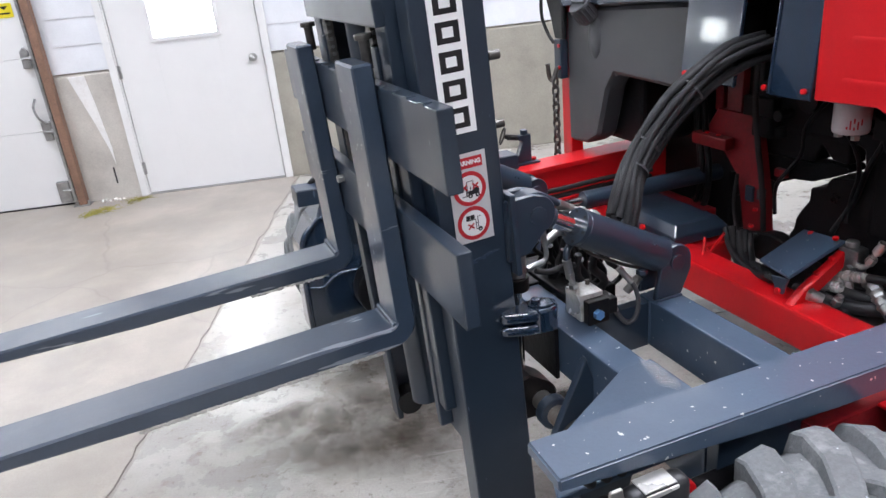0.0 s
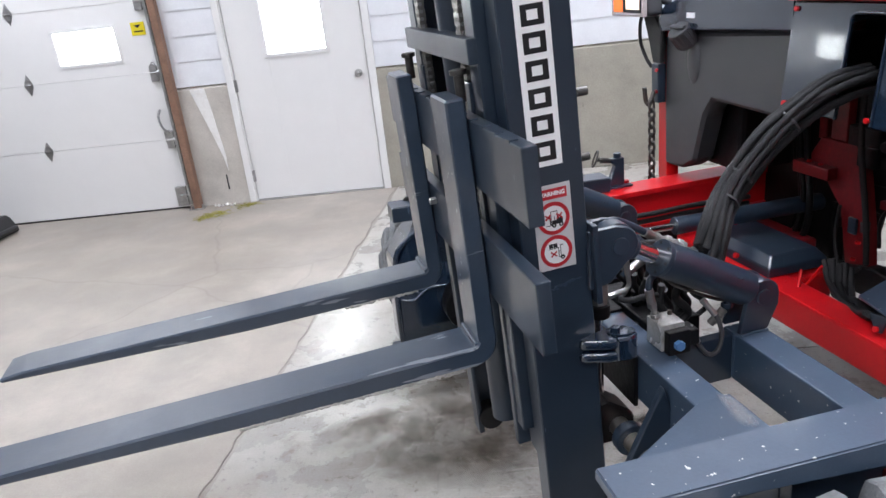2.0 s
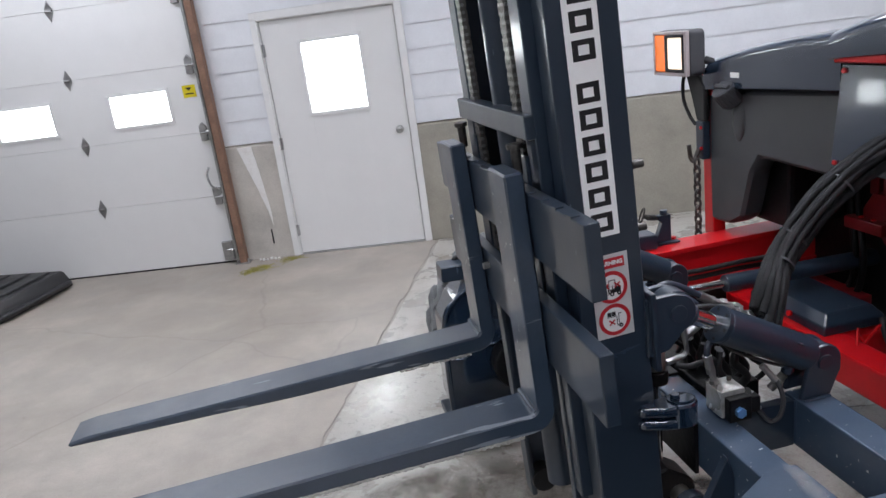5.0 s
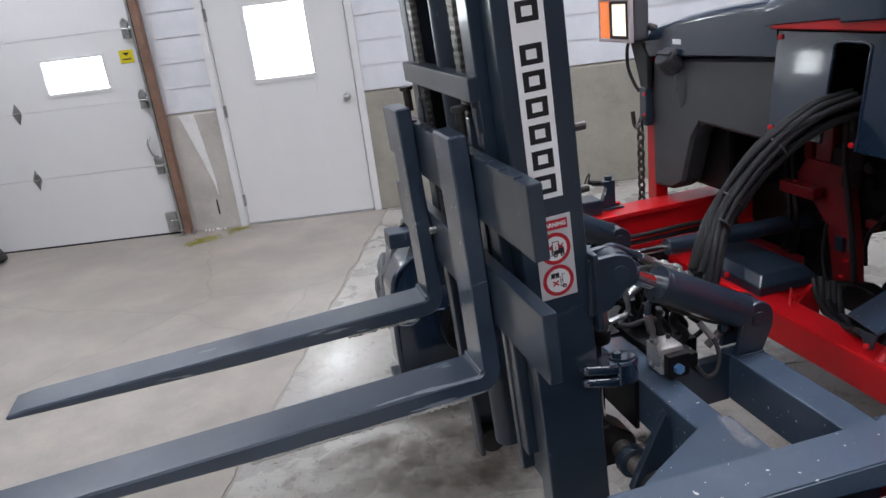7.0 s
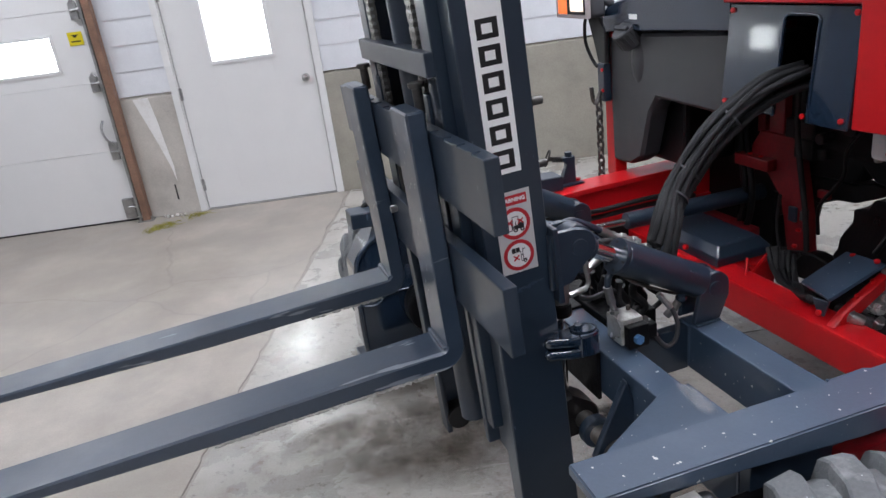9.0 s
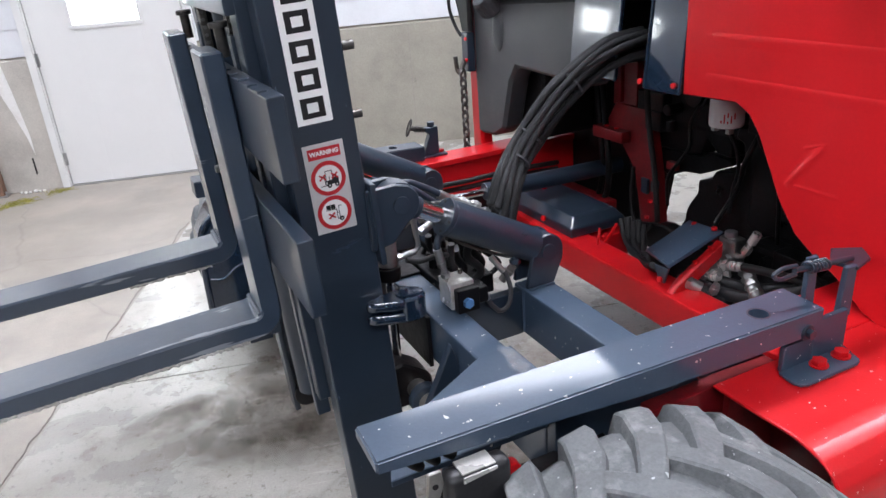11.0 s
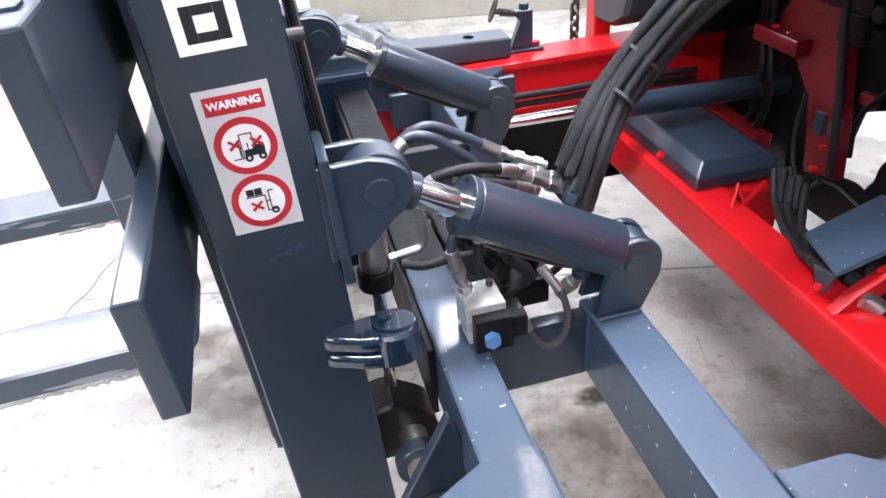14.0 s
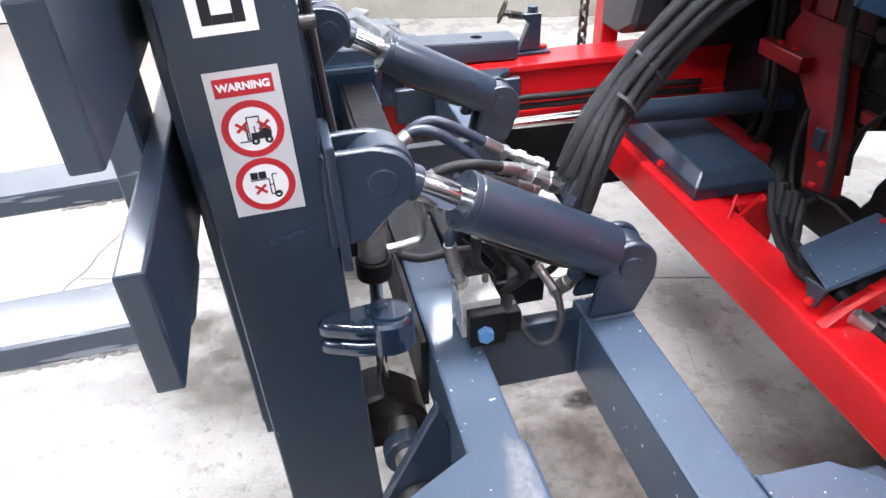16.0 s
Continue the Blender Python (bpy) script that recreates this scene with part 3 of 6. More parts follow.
def build_man_door():
    d = thing("door_1", pose(0, 0, 0), "white steel side door with a bright window, closed", "door", kind="structure")
    x0, x1, zt = -1.662, -0.574, 1.962
    wx0, wx1, wz0, wz1 = -1.356, -0.886, 1.205, 1.766
    y0, y1 = Y1 + 0.012, Y1 + 0.056
    b = N()
    box(b, x0, wx0, y0, y1, 0.012, zt, 0.002)
    box(b, wx1, x1, y0, y1, 0.012, zt, 0.002)
    box(b, wx0, wx1, y0, y1, 0.012, wz0, 0)
    box(b, wx0, wx1, y0, y1, wz1, zt, 0)
    leaf = part("leaf", b, DOORWHITE, d, "white steel door leaf")
    b = N()
    for a, c, e, f in ((wx0 - 0.03, wx1 + 0.03, wz1, wz1 + 0.03), (wx0 - 0.03, wx1 + 0.03, wz0 - 0.03, wz0), (wx0 - 0.03, wx0, wz0 + 0.0005, wz1 - 0.0005), (wx1, wx1 + 0.03, wz0 + 0.0005, wz1 - 0.0005)):
        box(b, a, c, y0 - 0.01, y0 - 0.001, e, f, 0.003)
    part("window_frame", b, DOORWHITE, leaf)
    b = N()
    box(b, wx0, wx1, y0 + 0.02, y0 + 0.026, wz0, wz1, 0)
    part("pane", b, GLASS, leaf).visible_shadow = False
    b = N()
    kx, kz = -0.652, 0.985
    rod(b, (kx, y0, kz), (kx, y0 - 0.012, kz), 0.032, 20, bevel=0.004)
    rod(b, (kx, y0 - 0.012, kz), (kx, y0 - 0.04, kz), 0.012, 14)
    ball(b, (kx, y0 - 0.055, kz), 0.027, 1, 0.8, 1)
    part("knob", b, ZINC, leaf, "round metal door knob")
    for hz in (0.22, 0.98, 1.74):
        b = N()
        rod(b, (x0 - 0.006, y0 - 0.008, hz - 0.05), (x0 - 0.006, y0 - 0.008, hz + 0.05), 0.008, 10)
        box(b, x0 - 0.004, x0 + 0.012, y0 - 0.004, y0, hz - 0.048, hz + 0.048, 0)
        part("hinge", b, GALV, leaf)
    b = N()
    for a, c, e, f in ((x0 - 0.05, x0 - 0.005, 0, DZ + 0.0), (x1 + 0.005, x1 + 0.05, 0, DZ + 0.0), (x0 - 0.05, x1 + 0.05, zt + 0.004, DZ + 0.04)):
        box(b, a, c, Y1 - 0.0, Y1 + 0.15, e, f, 0.003)
    part("frame", b, WHITE, d)
    b = N()
    for a, c, e, f in ((x0 - 0.068, x0 - 0.014, 0, DZ + 0.04), (x1 + 0.014, x1 + 0.068, 0, DZ + 0.04), (x0 - 0.0138, x1 + 0.0138, zt + 0.014, DZ + 0.04)):
        box(b, a, c, Y1 - 0.016, Y1 - 0.0004, e, f, 0.003)
    part("casing", b, WHITE, d)
    b = N()
    box(b, x0, x1, Y1 - 0.01, Y1 + 0.14, -0.002, 0.01, 0.003)
    part("threshold", b, GALV, d)
    b = N()
    for a, c, e, f in ((x0 - 0.045, x0 + 0.02, 0, zt + 0.03), (x1 - 0.02, x1 + 0.045, 0, zt + 0.03), (x0, x1, zt - 0.02, zt + 0.03), (x0, x1, 0.0, 0.03)):
        box(b, a, c, y1 + 0.001, y1 + 0.03, e, f, 0)
    part("door_stop", b, WHITE, d)


build_man_door()

fl = thing("pale_wedge", pose(-1.9, Y1 - 0.001, 0), "pale smooth wedge on the concrete stem wall", "plaster patch")
b = N()
prism(b, [(-0.15, 0.99), (-0.025, 0.99), (0.0, 0.80), (0.02, 0.60), (0.038, 0.42), (0.034, 0.28), (0.012, 0.42), (-0.04, 0.62), (-0.10, 0.82)], "y", -0.003, 0.0, 0.001)
part("wedge_face", b, PALESMOOTH, fl)
b = N()
box(b, 0.0, 0.012, -0.0045, 0.0, 0.13, 0.26, 0.001)
part("slot", b, INK, fl)
rnd2 = random.Random(31)
for k in range(6):
    b = N()
    ball(b, (-0.13 + 0.035 * k, -0.045 - 0.012 * (k % 3), 0.010), 0.014 + 0.003 * (k % 2), rnd2.uniform(0.7, 1.3), 1.0, 0.7, seg=8)
    part("crumb", b, PALESMOOTH, fl)

# black plastic tub lying by the overhead door
tb = thing("plastic_tub", pose(-4.25, 5.50, 0, 0, 0, -8), "low black plastic tub upside down on the floor", "tub")
b = N()
prism(b, [(-0.52, 0), (0.52, 0), (0.54, 0.03), (0.47, 0.15), (-0.47, 0.15), (-0.54, 0.03)], "y", -0.42, 0.42, 0.02)
part("shell", b, TUB, tb)
for k in range(5):
    b = N()
    tube(b, [(-0.44 + k * 0.2, -0.36, 0.15), (-0.42 + k * 0.2, 0, 0.155), (-0.44 + k * 0.2, 0.36, 0.15)], 0.014)
    part("rib", b, TUB, tb)
b = N()
tube(b, [(0.48, -0.42, 0.03), (0.54, -0.3, 0.05), (0.54, 0.3, 0.05), (0.48, 0.42, 0.03)], 0.022)
part("rim", b, TUB, tb)

# dry straw blown against the post
rnd = random.Random(9)
verts, faces = [], []
for i in range(170):
    k = rnd.random()
    k = 0.15 + 0.35 * k if i % 3 else 0.8 + 0.2 * k
    cx = -2.12 + k * 0.42 + rnd.gauss(0, 0.04)
    cy = 5.60 + k * 0.36 + rnd.gauss(0, 0.03)
    if cy > 5.98:
        continue
    a, ln = rnd.uniform(0, math.pi), rnd.uniform(0.015, 0.06)
    dx, dy, zz = math.cos(a) * ln, math.sin(a) * ln, rnd.uniform(0.002, 0.018)
    n0 = len(verts)
    nx, ny = -math.sin(a) * 0.0011, math.cos(a) * 0.0011
    verts += [(cx - dx + nx, cy - dy + ny, 0.001), (cx - dx - nx, cy - dy - ny, 0.001), (cx + dx - nx, cy + dy - ny, zz), (cx + dx + nx, cy + dy + ny, zz), (cx, cy, zz * 0.6 + 0.004)]
    faces += [(n0, n0 + 1, n0 + 4), (n0 + 1, n0 + 2, n0 + 4), (n0 + 2, n0 + 3, n0 + 4), (n0 + 3, n0, n0 + 4)]
me = bpy.data.meshes.new("straw")
me.from_pydata(verts, [], faces)
me.materials.append(STRAW)
tagged(new("straw", me), "wisps of dry yellow straw on the concrete floor", "straw", kind="stuff")


# ---- the truck-mounted forklift ----
# its own axes: x to the rear, y to the far side from the middle plane, z up
fork = thing("forklift", pose(-0.4736, 1.7676, 0, 0, 0, 15), "blue-grey and red truck-mounted forklift parked on the concrete floor, forks raised", "forklift")
NEAR, FAR = -1, 1
MAST = Matrix.Translation((0.69, 0, 1.1)) @ Matrix.Rotation(radians(-2.5), 4, "Y")


def sorted2(a, c):
    return (a, c) if a < c else (c, a)


def sbox(bm, s, x0, x1, y0, y1, z0, z1, bevel=0.004, m=None):
    """A box whose y run is given for the far side, mirrored for the near one."""
    a, c = sorted2(s * y0, s * y1)
    return box(bm, x0, x1, a, c, z0, z1, bevel, m)


def chain_plates(bm, x, y, z0, z1, m, pitch=0.0191):
    """Leaf chain: stacks of waisted plates, wide and narrow by turns."""
    for i in range(int((z1 - z0) / pitch)):
        z = z0 + i * pitch
        for o in ((-0.018, -0.006, 0.006, 0.018) if i % 2 == 0 else (-0.012, 0.0, 0.012)):
            box(bm, x - 0.009, x + 0.009, y + o - 0.0022, y + o + 0.0022, z - pitch * 0.72, z + pitch * 0.72, 0, m)


def chain_pins(chain, x, y, z0, z1, m, pitch=0.0191):
    """The pins through a leaf chain, each an object of its own on one mesh."""
    first = None
    for i in range(int((z1 - z0) / pitch)):
        if first is None:
            b = N()
            z = z0 + 0.5 * pitch
            rod(b, (x - 0.002, y - 0.0235, z), (x - 0.002, y + 0.0235, z), 0.0048, 8, m=m)
            first = part("chain_pin", b, ZINC, chain)
        else:
            pin = new("chain_pin", first.data)
            pin.parent = chain
            pin.matrix_basis = Matrix.Translation(m.to_3x3() @ Vector((0, 0, pitch * i)))


# mast: fixed outer channels, sliding inner channels, chains and lift cylinders
for s in (NEAR, FAR):
    b = N()
    cprof = [(-0.08, 0.312), (-0.062, 0.312), (-0.062, 0.362), (0.062, 0.362), (0.062, 0.312), (0.08, 0.312), (0.08, 0.38), (-0.08, 0.38)]
    prism(b, [(x, s * y) for x, y in cprof], "z", -0.98, 1.25, 0.003, MAST)
    ch = part("outer_channel", b, BLUE, fork, "blue-grey steel outer mast channel")
    b = N()
    cprof = [(-0.105, 0.235), (-0.085, 0.235), (-0.085, 0.285), (0.03, 0.285), (0.03, 0.235), (0.05, 0.235), (0.05, 0.303), (-0.105, 0.303)]
    prism(b, [(x, s * y) for x, y in cprof], "z", -0.55, 1.45, 0.003, MAST)
    part("inner_channel", b, BLUE, fork, "blue-grey steel inner mast channel")
    b = N()
    chain_plates(b, -0.098, s * 0.19, -0.10, 1.3, MAST)
    lc = part("lift_chain", b, CHAIN, fork, "oily dark steel leaf chain")
    chain_pins(lc, -0.098, s * 0.19, -0.10, 1.3, MAST)
    b = N()
    rod(b, MAST @ Vector((0.08, s * 0.371, 0.30)), MAST @ Vector((0.105, s * 0.371, 0.30)), 0.010, 12)
    part("grease_nipple", b, DARKSTEEL, ch)
    b = N()
    rod(b, MAST @ Vector((0.08, s * 0.371, 0.157)), MAST @ Vector((0.10, s * 0.371, 0.157)), 0.009, 12)
    part("grease_nipple", b, DARKSTEEL, ch)
    b = N()
    rod(b, MAST @ Vector((-0.03, s * 0.30, -0.92)), MAST @ Vector((-0.03, s * 0.36, -0.92)), 0.045, 20, bevel=0.004)
    part("bottom_roller", b, BLACK, ch)
b = N()
rod(b, MAST @ Vector((-0.06, 0.0, -0.70)), MAST @ Vector((-0.06, 0.0, 1.15)), 0.042, 28)
part("lift_cylinder", b, BLUE, fork, "blue-grey lift cylinder inside the mast")
b = N()
box(b, 0.0, 0.012, -0.284, 0.284, -0.1, 1.3, 0.002, MAST)
part("mast_shield", b, RUST, fork, "dark rusty brown shield plate behind the chains")
b = N()
box(b, -0.125, -0.085, -0.302, 0.302, 0.385, 0.44, 0.004, MAST)
part("crosshead_bar", b, BLUE, fork)
b = N()
box(b, 0.04, 0.061, -0.36, 0.36, -0.92, -0.80, 0.004, MAST)
part("mast_tie", b, BLUE, fork)
b = N()
box(b, 0.081, 0.10, -0.36, 0.36, 1.12, 1.24, 0.004, MAST)
part("mast_tie", b, BLUE, fork)

# pipe up the back of the near channel
for y, r, mat in ((-0.306, 0.006, BLACK), (-0.292, 0.007, ZINC), (-0.272, 0.009, BLACK)):
    b = N()
    tube(b, [(0.11, y, -0.16), (0.102, y, -0.06), (0.094, y, 0.12), (0.092, y - 0.004, 0.35), (0.093, y + 0.003, 0.65), (0.092, y, 1.0), (0.092, y, 1.2)], r, 10, 8, MAST)
    part("mast_pipe", b, mat, fork)

# carriage and forks
for z0, z1 in ((0.123, 0.276), (-0.145, 0.012)):
    b = N()
    box(b, -0.146, -0.114, -0.63, 0.63, z0, z1, 0.004, MAST)
    if z0 > 0:
        for k in range(15):
            y = -0.56 + k * 0.08
            box(b, -0.1465, -0.128, y - 0.012, y + 0.012, z1 - 0.004, z1 + 0.003, 0.0015, MAST)
    part("carriage_plate", b, BLUE, fork, "thick blue-grey fork carriage plate")
for s in (NEAR, FAR):
    b = N()
    sbox(b, s, -0.112, -0.085, 0.20, 0.233, -0.20, 0.34, 0.003, MAST)
    part("carriage_upright", b, BLUE, fork)
    b = N()
    y0, y1 = sorted2(s * 0.19, s * 0.32)
    t = 0.045
    r = 0.035
    x = -0.148
    prof = [(x, 0.325), (x - t, 0.325), (x - t, -0.25)]
    prof += arc(x - t - 0.018, -0.25, 0.018, 0, -90, 5)
    prof += [(-1.36, -0.270), (-1.415, -0.277), (-1.415, -0.289), (-0.75, -0.314)]
    prof += arc(x - 0.06, -0.258, 0.06, -90, 0, 6)
    prism(b, prof, "y", y0, y1, 0.005, MAST)
    blade = part("fork_blade", b, FORKPAINT, fork, "blue-grey pallet fork with scuffed top")
    # curled paint along the lower near edge, and the weld in the heel
    rp = random.Random(12 + s)
    b = N()
    tube(b, [(-0.235 - 0.045 * k, y0 + 0.001, -0.3175 + 0.0004 * k + rp.uniform(-0.0015, 0.001)) for k in range(13 if s == NEAR else 6)], 0.0032, 7, 14, MAST)
    for v in b.verts:
        v.co += Vector((noise.noise(v.co * 160), noise.noise(v.co * 130 + Vector((5, 0, 0))) * 0.6, noise.noise(v.co * 110 + Vector((0, 8, 0))) - 0.2)) * 0.0055
    part("curled_paint", b, CRUMB, blade, "pale curled paint along the edge")
    b = N()
    tube(b, [(x - t - 0.005, y0 + 0.004, -0.262), (x - t - 0.006, (y0 + y1) / 2, -0.2615), (x - t - 0.005, y1 - 0.004, -0.262)], 0.006, 8, 14, MAST, 0.2)
    part("heel_weld", b, FORKPAINT, blade)
    b = N()
    yy = s * 0.255
    rod(b, MAST @ Vector((-0.13, yy + 0.03, 0.30)), MAST @ Vector((-0.13, yy + 0.03, 0.36)), 0.012, 12)
    rod(b, MAST @ Vector((-0.13, yy + 0.03, 0.36)), MAST @ Vector((-0.13, yy + 0.03, 0.372)), 0.02, 14, bevel=0.003)
    part("fork_pin", b, DARKSTEEL, fork)
    b = N()
    hexnut(b, MAST @ Vector((-0.115, s * 0.14, -0.03)), MAST @ Vector((-0.165, s * 0.14, -0.03)), 0.011)
    part("stop_bolt", b, ZINC, fork)
    b = N()
    sbox(b, s, -0.11, -0.075, 0.235, 0.262, -0.62, -0.15, 0.004, MAST)
    part("hose_guard", b, BLUE, fork)

# decal strip with block marks, and the warning label, on the near channel
lab_face = -0.3805
b = N()
box(b, -0.043, 0.033, lab_face - 0.0012, lab_face, 0.158, 1.0, 0, MAST)
dec = part("decal", b, DECAL, fork, "white upright decal strip with black block marks")
for z in (0.191, 0.248, 0.305, 0.362, 0.418, 0.473, 0.559, 0.616, 0.672, 0.728, 0.784, 0.840, 0.896):
    b = N()
    for x0, x1, z0, z1 in ((-0.030, -0.017, -0.021, 0.021), (0.007, 0.020, -0.021, 0.021), (-0.0169, 0.0069, 0.010, 0.021), (-0.0169, 0.0069, -0.021, -0.010)):
        box(b, x0, x1, lab_face - 0.0018, lab_face - 0.0013, z + z0, z + z1, 0, MAST)
    part("block_mark", b, INK, dec)


def ring(bm, cx, cz, r0, r1, y0, y1, m, seg=40):
    pts = [(math.cos(k * math.tau / seg), math.sin(k * math.tau / seg)) for k in range(seg)]
    b = bmesh.new()
    vs = [[b.verts.new((cx + r * c, y, cz + r * q)) for c, q in pts] for r in (r0, r1) for y in (y0, y1)]
    for k in range(seg):
        j = (k + 1) % seg
        b.faces.new((vs[0][k], vs[0][j], vs[2][j], vs[2][k]))
        b.faces.new((vs[2][k], vs[2][j], vs[3][j], vs[3][k]))
    bmesh.ops.transform(b, matrix=m, verts=b.verts)
    return merge(bm, b)


def words(text, size, m):
    cu = bpy.data.curves.new("words", "FONT")
    cu.body, cu.size, cu.align_x, cu.align_y, cu.extrude = text, size, "CENTER", "CENTER", 0.0002
    cu.offset = size * 0.045
    ob = bpy.data.objects.new("words", cu)
    scene.collection.objects.link(ob)
    me = bpy.data.meshes.new_from_object(ob.evaluated_get(bpy.context.evaluated_depsgraph_get()))
    bpy.data.objects.remove(ob)
    bm = N()
    bm.from_mesh(me)
    bmesh.ops.transform(bm, matrix=m, verts=bm.verts)
    return bm


b = N()
box(b, -0.045, 0.045, lab_face - 0.0012, lab_face, -0.085, 0.115, 0, MAST)
lab = part("warning_label", b, LABEL, fork, "silver warning label with two red ringed pictograms")
b = N()
box(b, -0.036, 0.036, lab_face - 0.0017, lab_face - 0.0013, 0.082, 0.106, 0, MAST)
part("banner", b, REDINK, lab)
part("wording", words("WARNING", 0.0132, MAST @ Matrix.Translation((0, lab_face - 0.0021, 0.094)) @ Matrix.Rotation(radians(90), 4, "X")), DECAL, lab)
for cz in (0.037, -0.042):
    b = N()
    rod(b, (0, lab_face - 0.0012, cz), (0, lab_face - 0.0016, cz), 0.034, 40, m=MAST)
    part("disc", b, DECAL, lab)
    b = N()
    ring(b, 0, cz, 0.0295, 0.0385, lab_face - 0.0020, lab_face - 0.0012, MAST)
    part("red_ring", b, REDINK, lab)
    b = N()
    y0, y1 = lab_face - 0.0021, lab_face - 0.0017
    if cz > 0:
        prism(b, [(x, cz + z) for x, z in ((-0.004, -0.014), (0.021, -0.014), (0.022, -0.003), (0.018, 0.0), (0.010, 0.0), (0.006, -0.005), (-0.004, -0.005))], "y", y0, y1, 0, MAST)
        for xa, xb, za, zb in ((-0.0065, -0.005, -0.016, 0.017), (-0.005, 0.010, 0.0155, 0.017), (0.0085, 0.010, 0.0, 0.0155), (-0.019, -0.0065, -0.0165, -0.015), (-0.0095, -0.0072, -0.014, 0.008), (0.001, 0.0025, -0.005, 0.004)):
            box(b, xa, xb, y0, y1, cz + za, cz + zb, 0, MAST)
        for wx in (0.0, 0.017):
            ring(b, wx, cz - 0.0165, 0.002, 0.0052, y0, y1, MAST, 18)
    else:
        box(b, -0.017, -0.0075, y0, y1, cz + 0.009, cz + 0.019, 0, MAST)
        box(b, -0.0065, 0.003, y0, y1, cz + 0.009, cz + 0.019, 0, MAST)
        for xa, xb, za, zb in ((-0.018, 0.0045, 0.0068, 0.0082), (0.0045, 0.006, -0.016, 0.0082), (0.0095, 0.011, -0.016, 0.014), (0.011, 0.017, 0.0125, 0.014), (0.006, 0.0095, -0.002, -0.0005), (0.006, 0.018, -0.016, -0.0145)):
            box(b, xa, xb, y0, y1, cz + za, cz + zb, 0, MAST)
        ring(b, 0.014, cz - 0.0165, 0.0022, 0.0052, y0, y1, MAST, 18)
    part("pictogram", b, INK, lab)
    b = N()
    for cx in ((-0.013, 0.014) if cz > 0 else (-0.007,)):
        for a in (40, -40):
            box(b, -0.009, 0.009, y0 - 0.0004, y1 - 0.0004, -0.0018, 0.0018, 0, MAST @ Matrix.Translation((cx, 0, cz + (0.004 if cz > 0 else -0.006))) @ Matrix.Rotation(radians(a), 4, "Y"))
    part("red_cross", b, REDINK, lab)

b = N()
rs = random.Random(17)
for k in range(26):
    f = k / 25
    x, z = -0.022 + 0.072 * f + rs.uniform(-0.003, 0.003), -0.136 + 0.016 * f + rs.uniform(-0.004, 0.004)
    h = rs.uniform(0.0006, 0.0022) * (0.4 + math.sin(math.pi * f))
    box(b, x - rs.uniform(0.002, 0.006), x + rs.uniform(0.002, 0.006), lab_face - 0.0009, lab_face - 0.0001, z - h, z + h, 0, MAST)
part("scuff", b, FORKPAINT, fork, "bright scuff below the label")


def holed_bar(bm, x0, x1, y0, y1, z0, z1, cx, cy, r, bevel):
    """A rectangular bar with a round hole bored down through it."""
    t = bmesh.new()
    angs = sorted([k * math.tau / 36 - math.pi for k in range(36)] + [math.atan2(y - cy, x - cx) for x in (x0, x1) for y in (y0, y1)])
    rows = []
    for z in (z1, z0):
        outer, inner = [], []
        for a in angs:
            c, q = math.cos(a), math.sin(a)
            f = min((((x1 if c > 0 else x0) - cx) / c) if abs(c) > 1e-9 else 1e9, (((y1 if q > 0 else y0) - cy) / q) if abs(q) > 1e-9 else 1e9)
            outer.append(t.verts.new((cx + c * f, cy + q * f, z)))
            inner.append(t.verts.new((cx + c * r, cy + q * r, z)))
        rows.append((outer, inner))
    n = len(angs)
    for k in range(n):
        j = (k + 1) % n
        (o1, i1), (o0, i0) = rows
        t.faces.new((o1[k], o1[j], i1[j], i1[k]))
        t.faces.new((o0[j], o0[k], i0[k], i0[j]))
        t.faces.new((i1[k], i1[j], i0[j], i0[k]))
        t.faces.new((o1[j], o1[k], o0[k], o0[j]))
    bmesh.ops.recalc_face_normals(t, faces=t.faces)
    rim = [e for e in t.edges if e.calc_face_angle() > 1.0 and (e.verts[0].co.xy - Vector((cx, cy))).length > r * 1.2]
    bmesh.ops.bevel(t, geom=rim, offset=bevel, segments=3, affect="EDGES")
    return merge(bm, t)


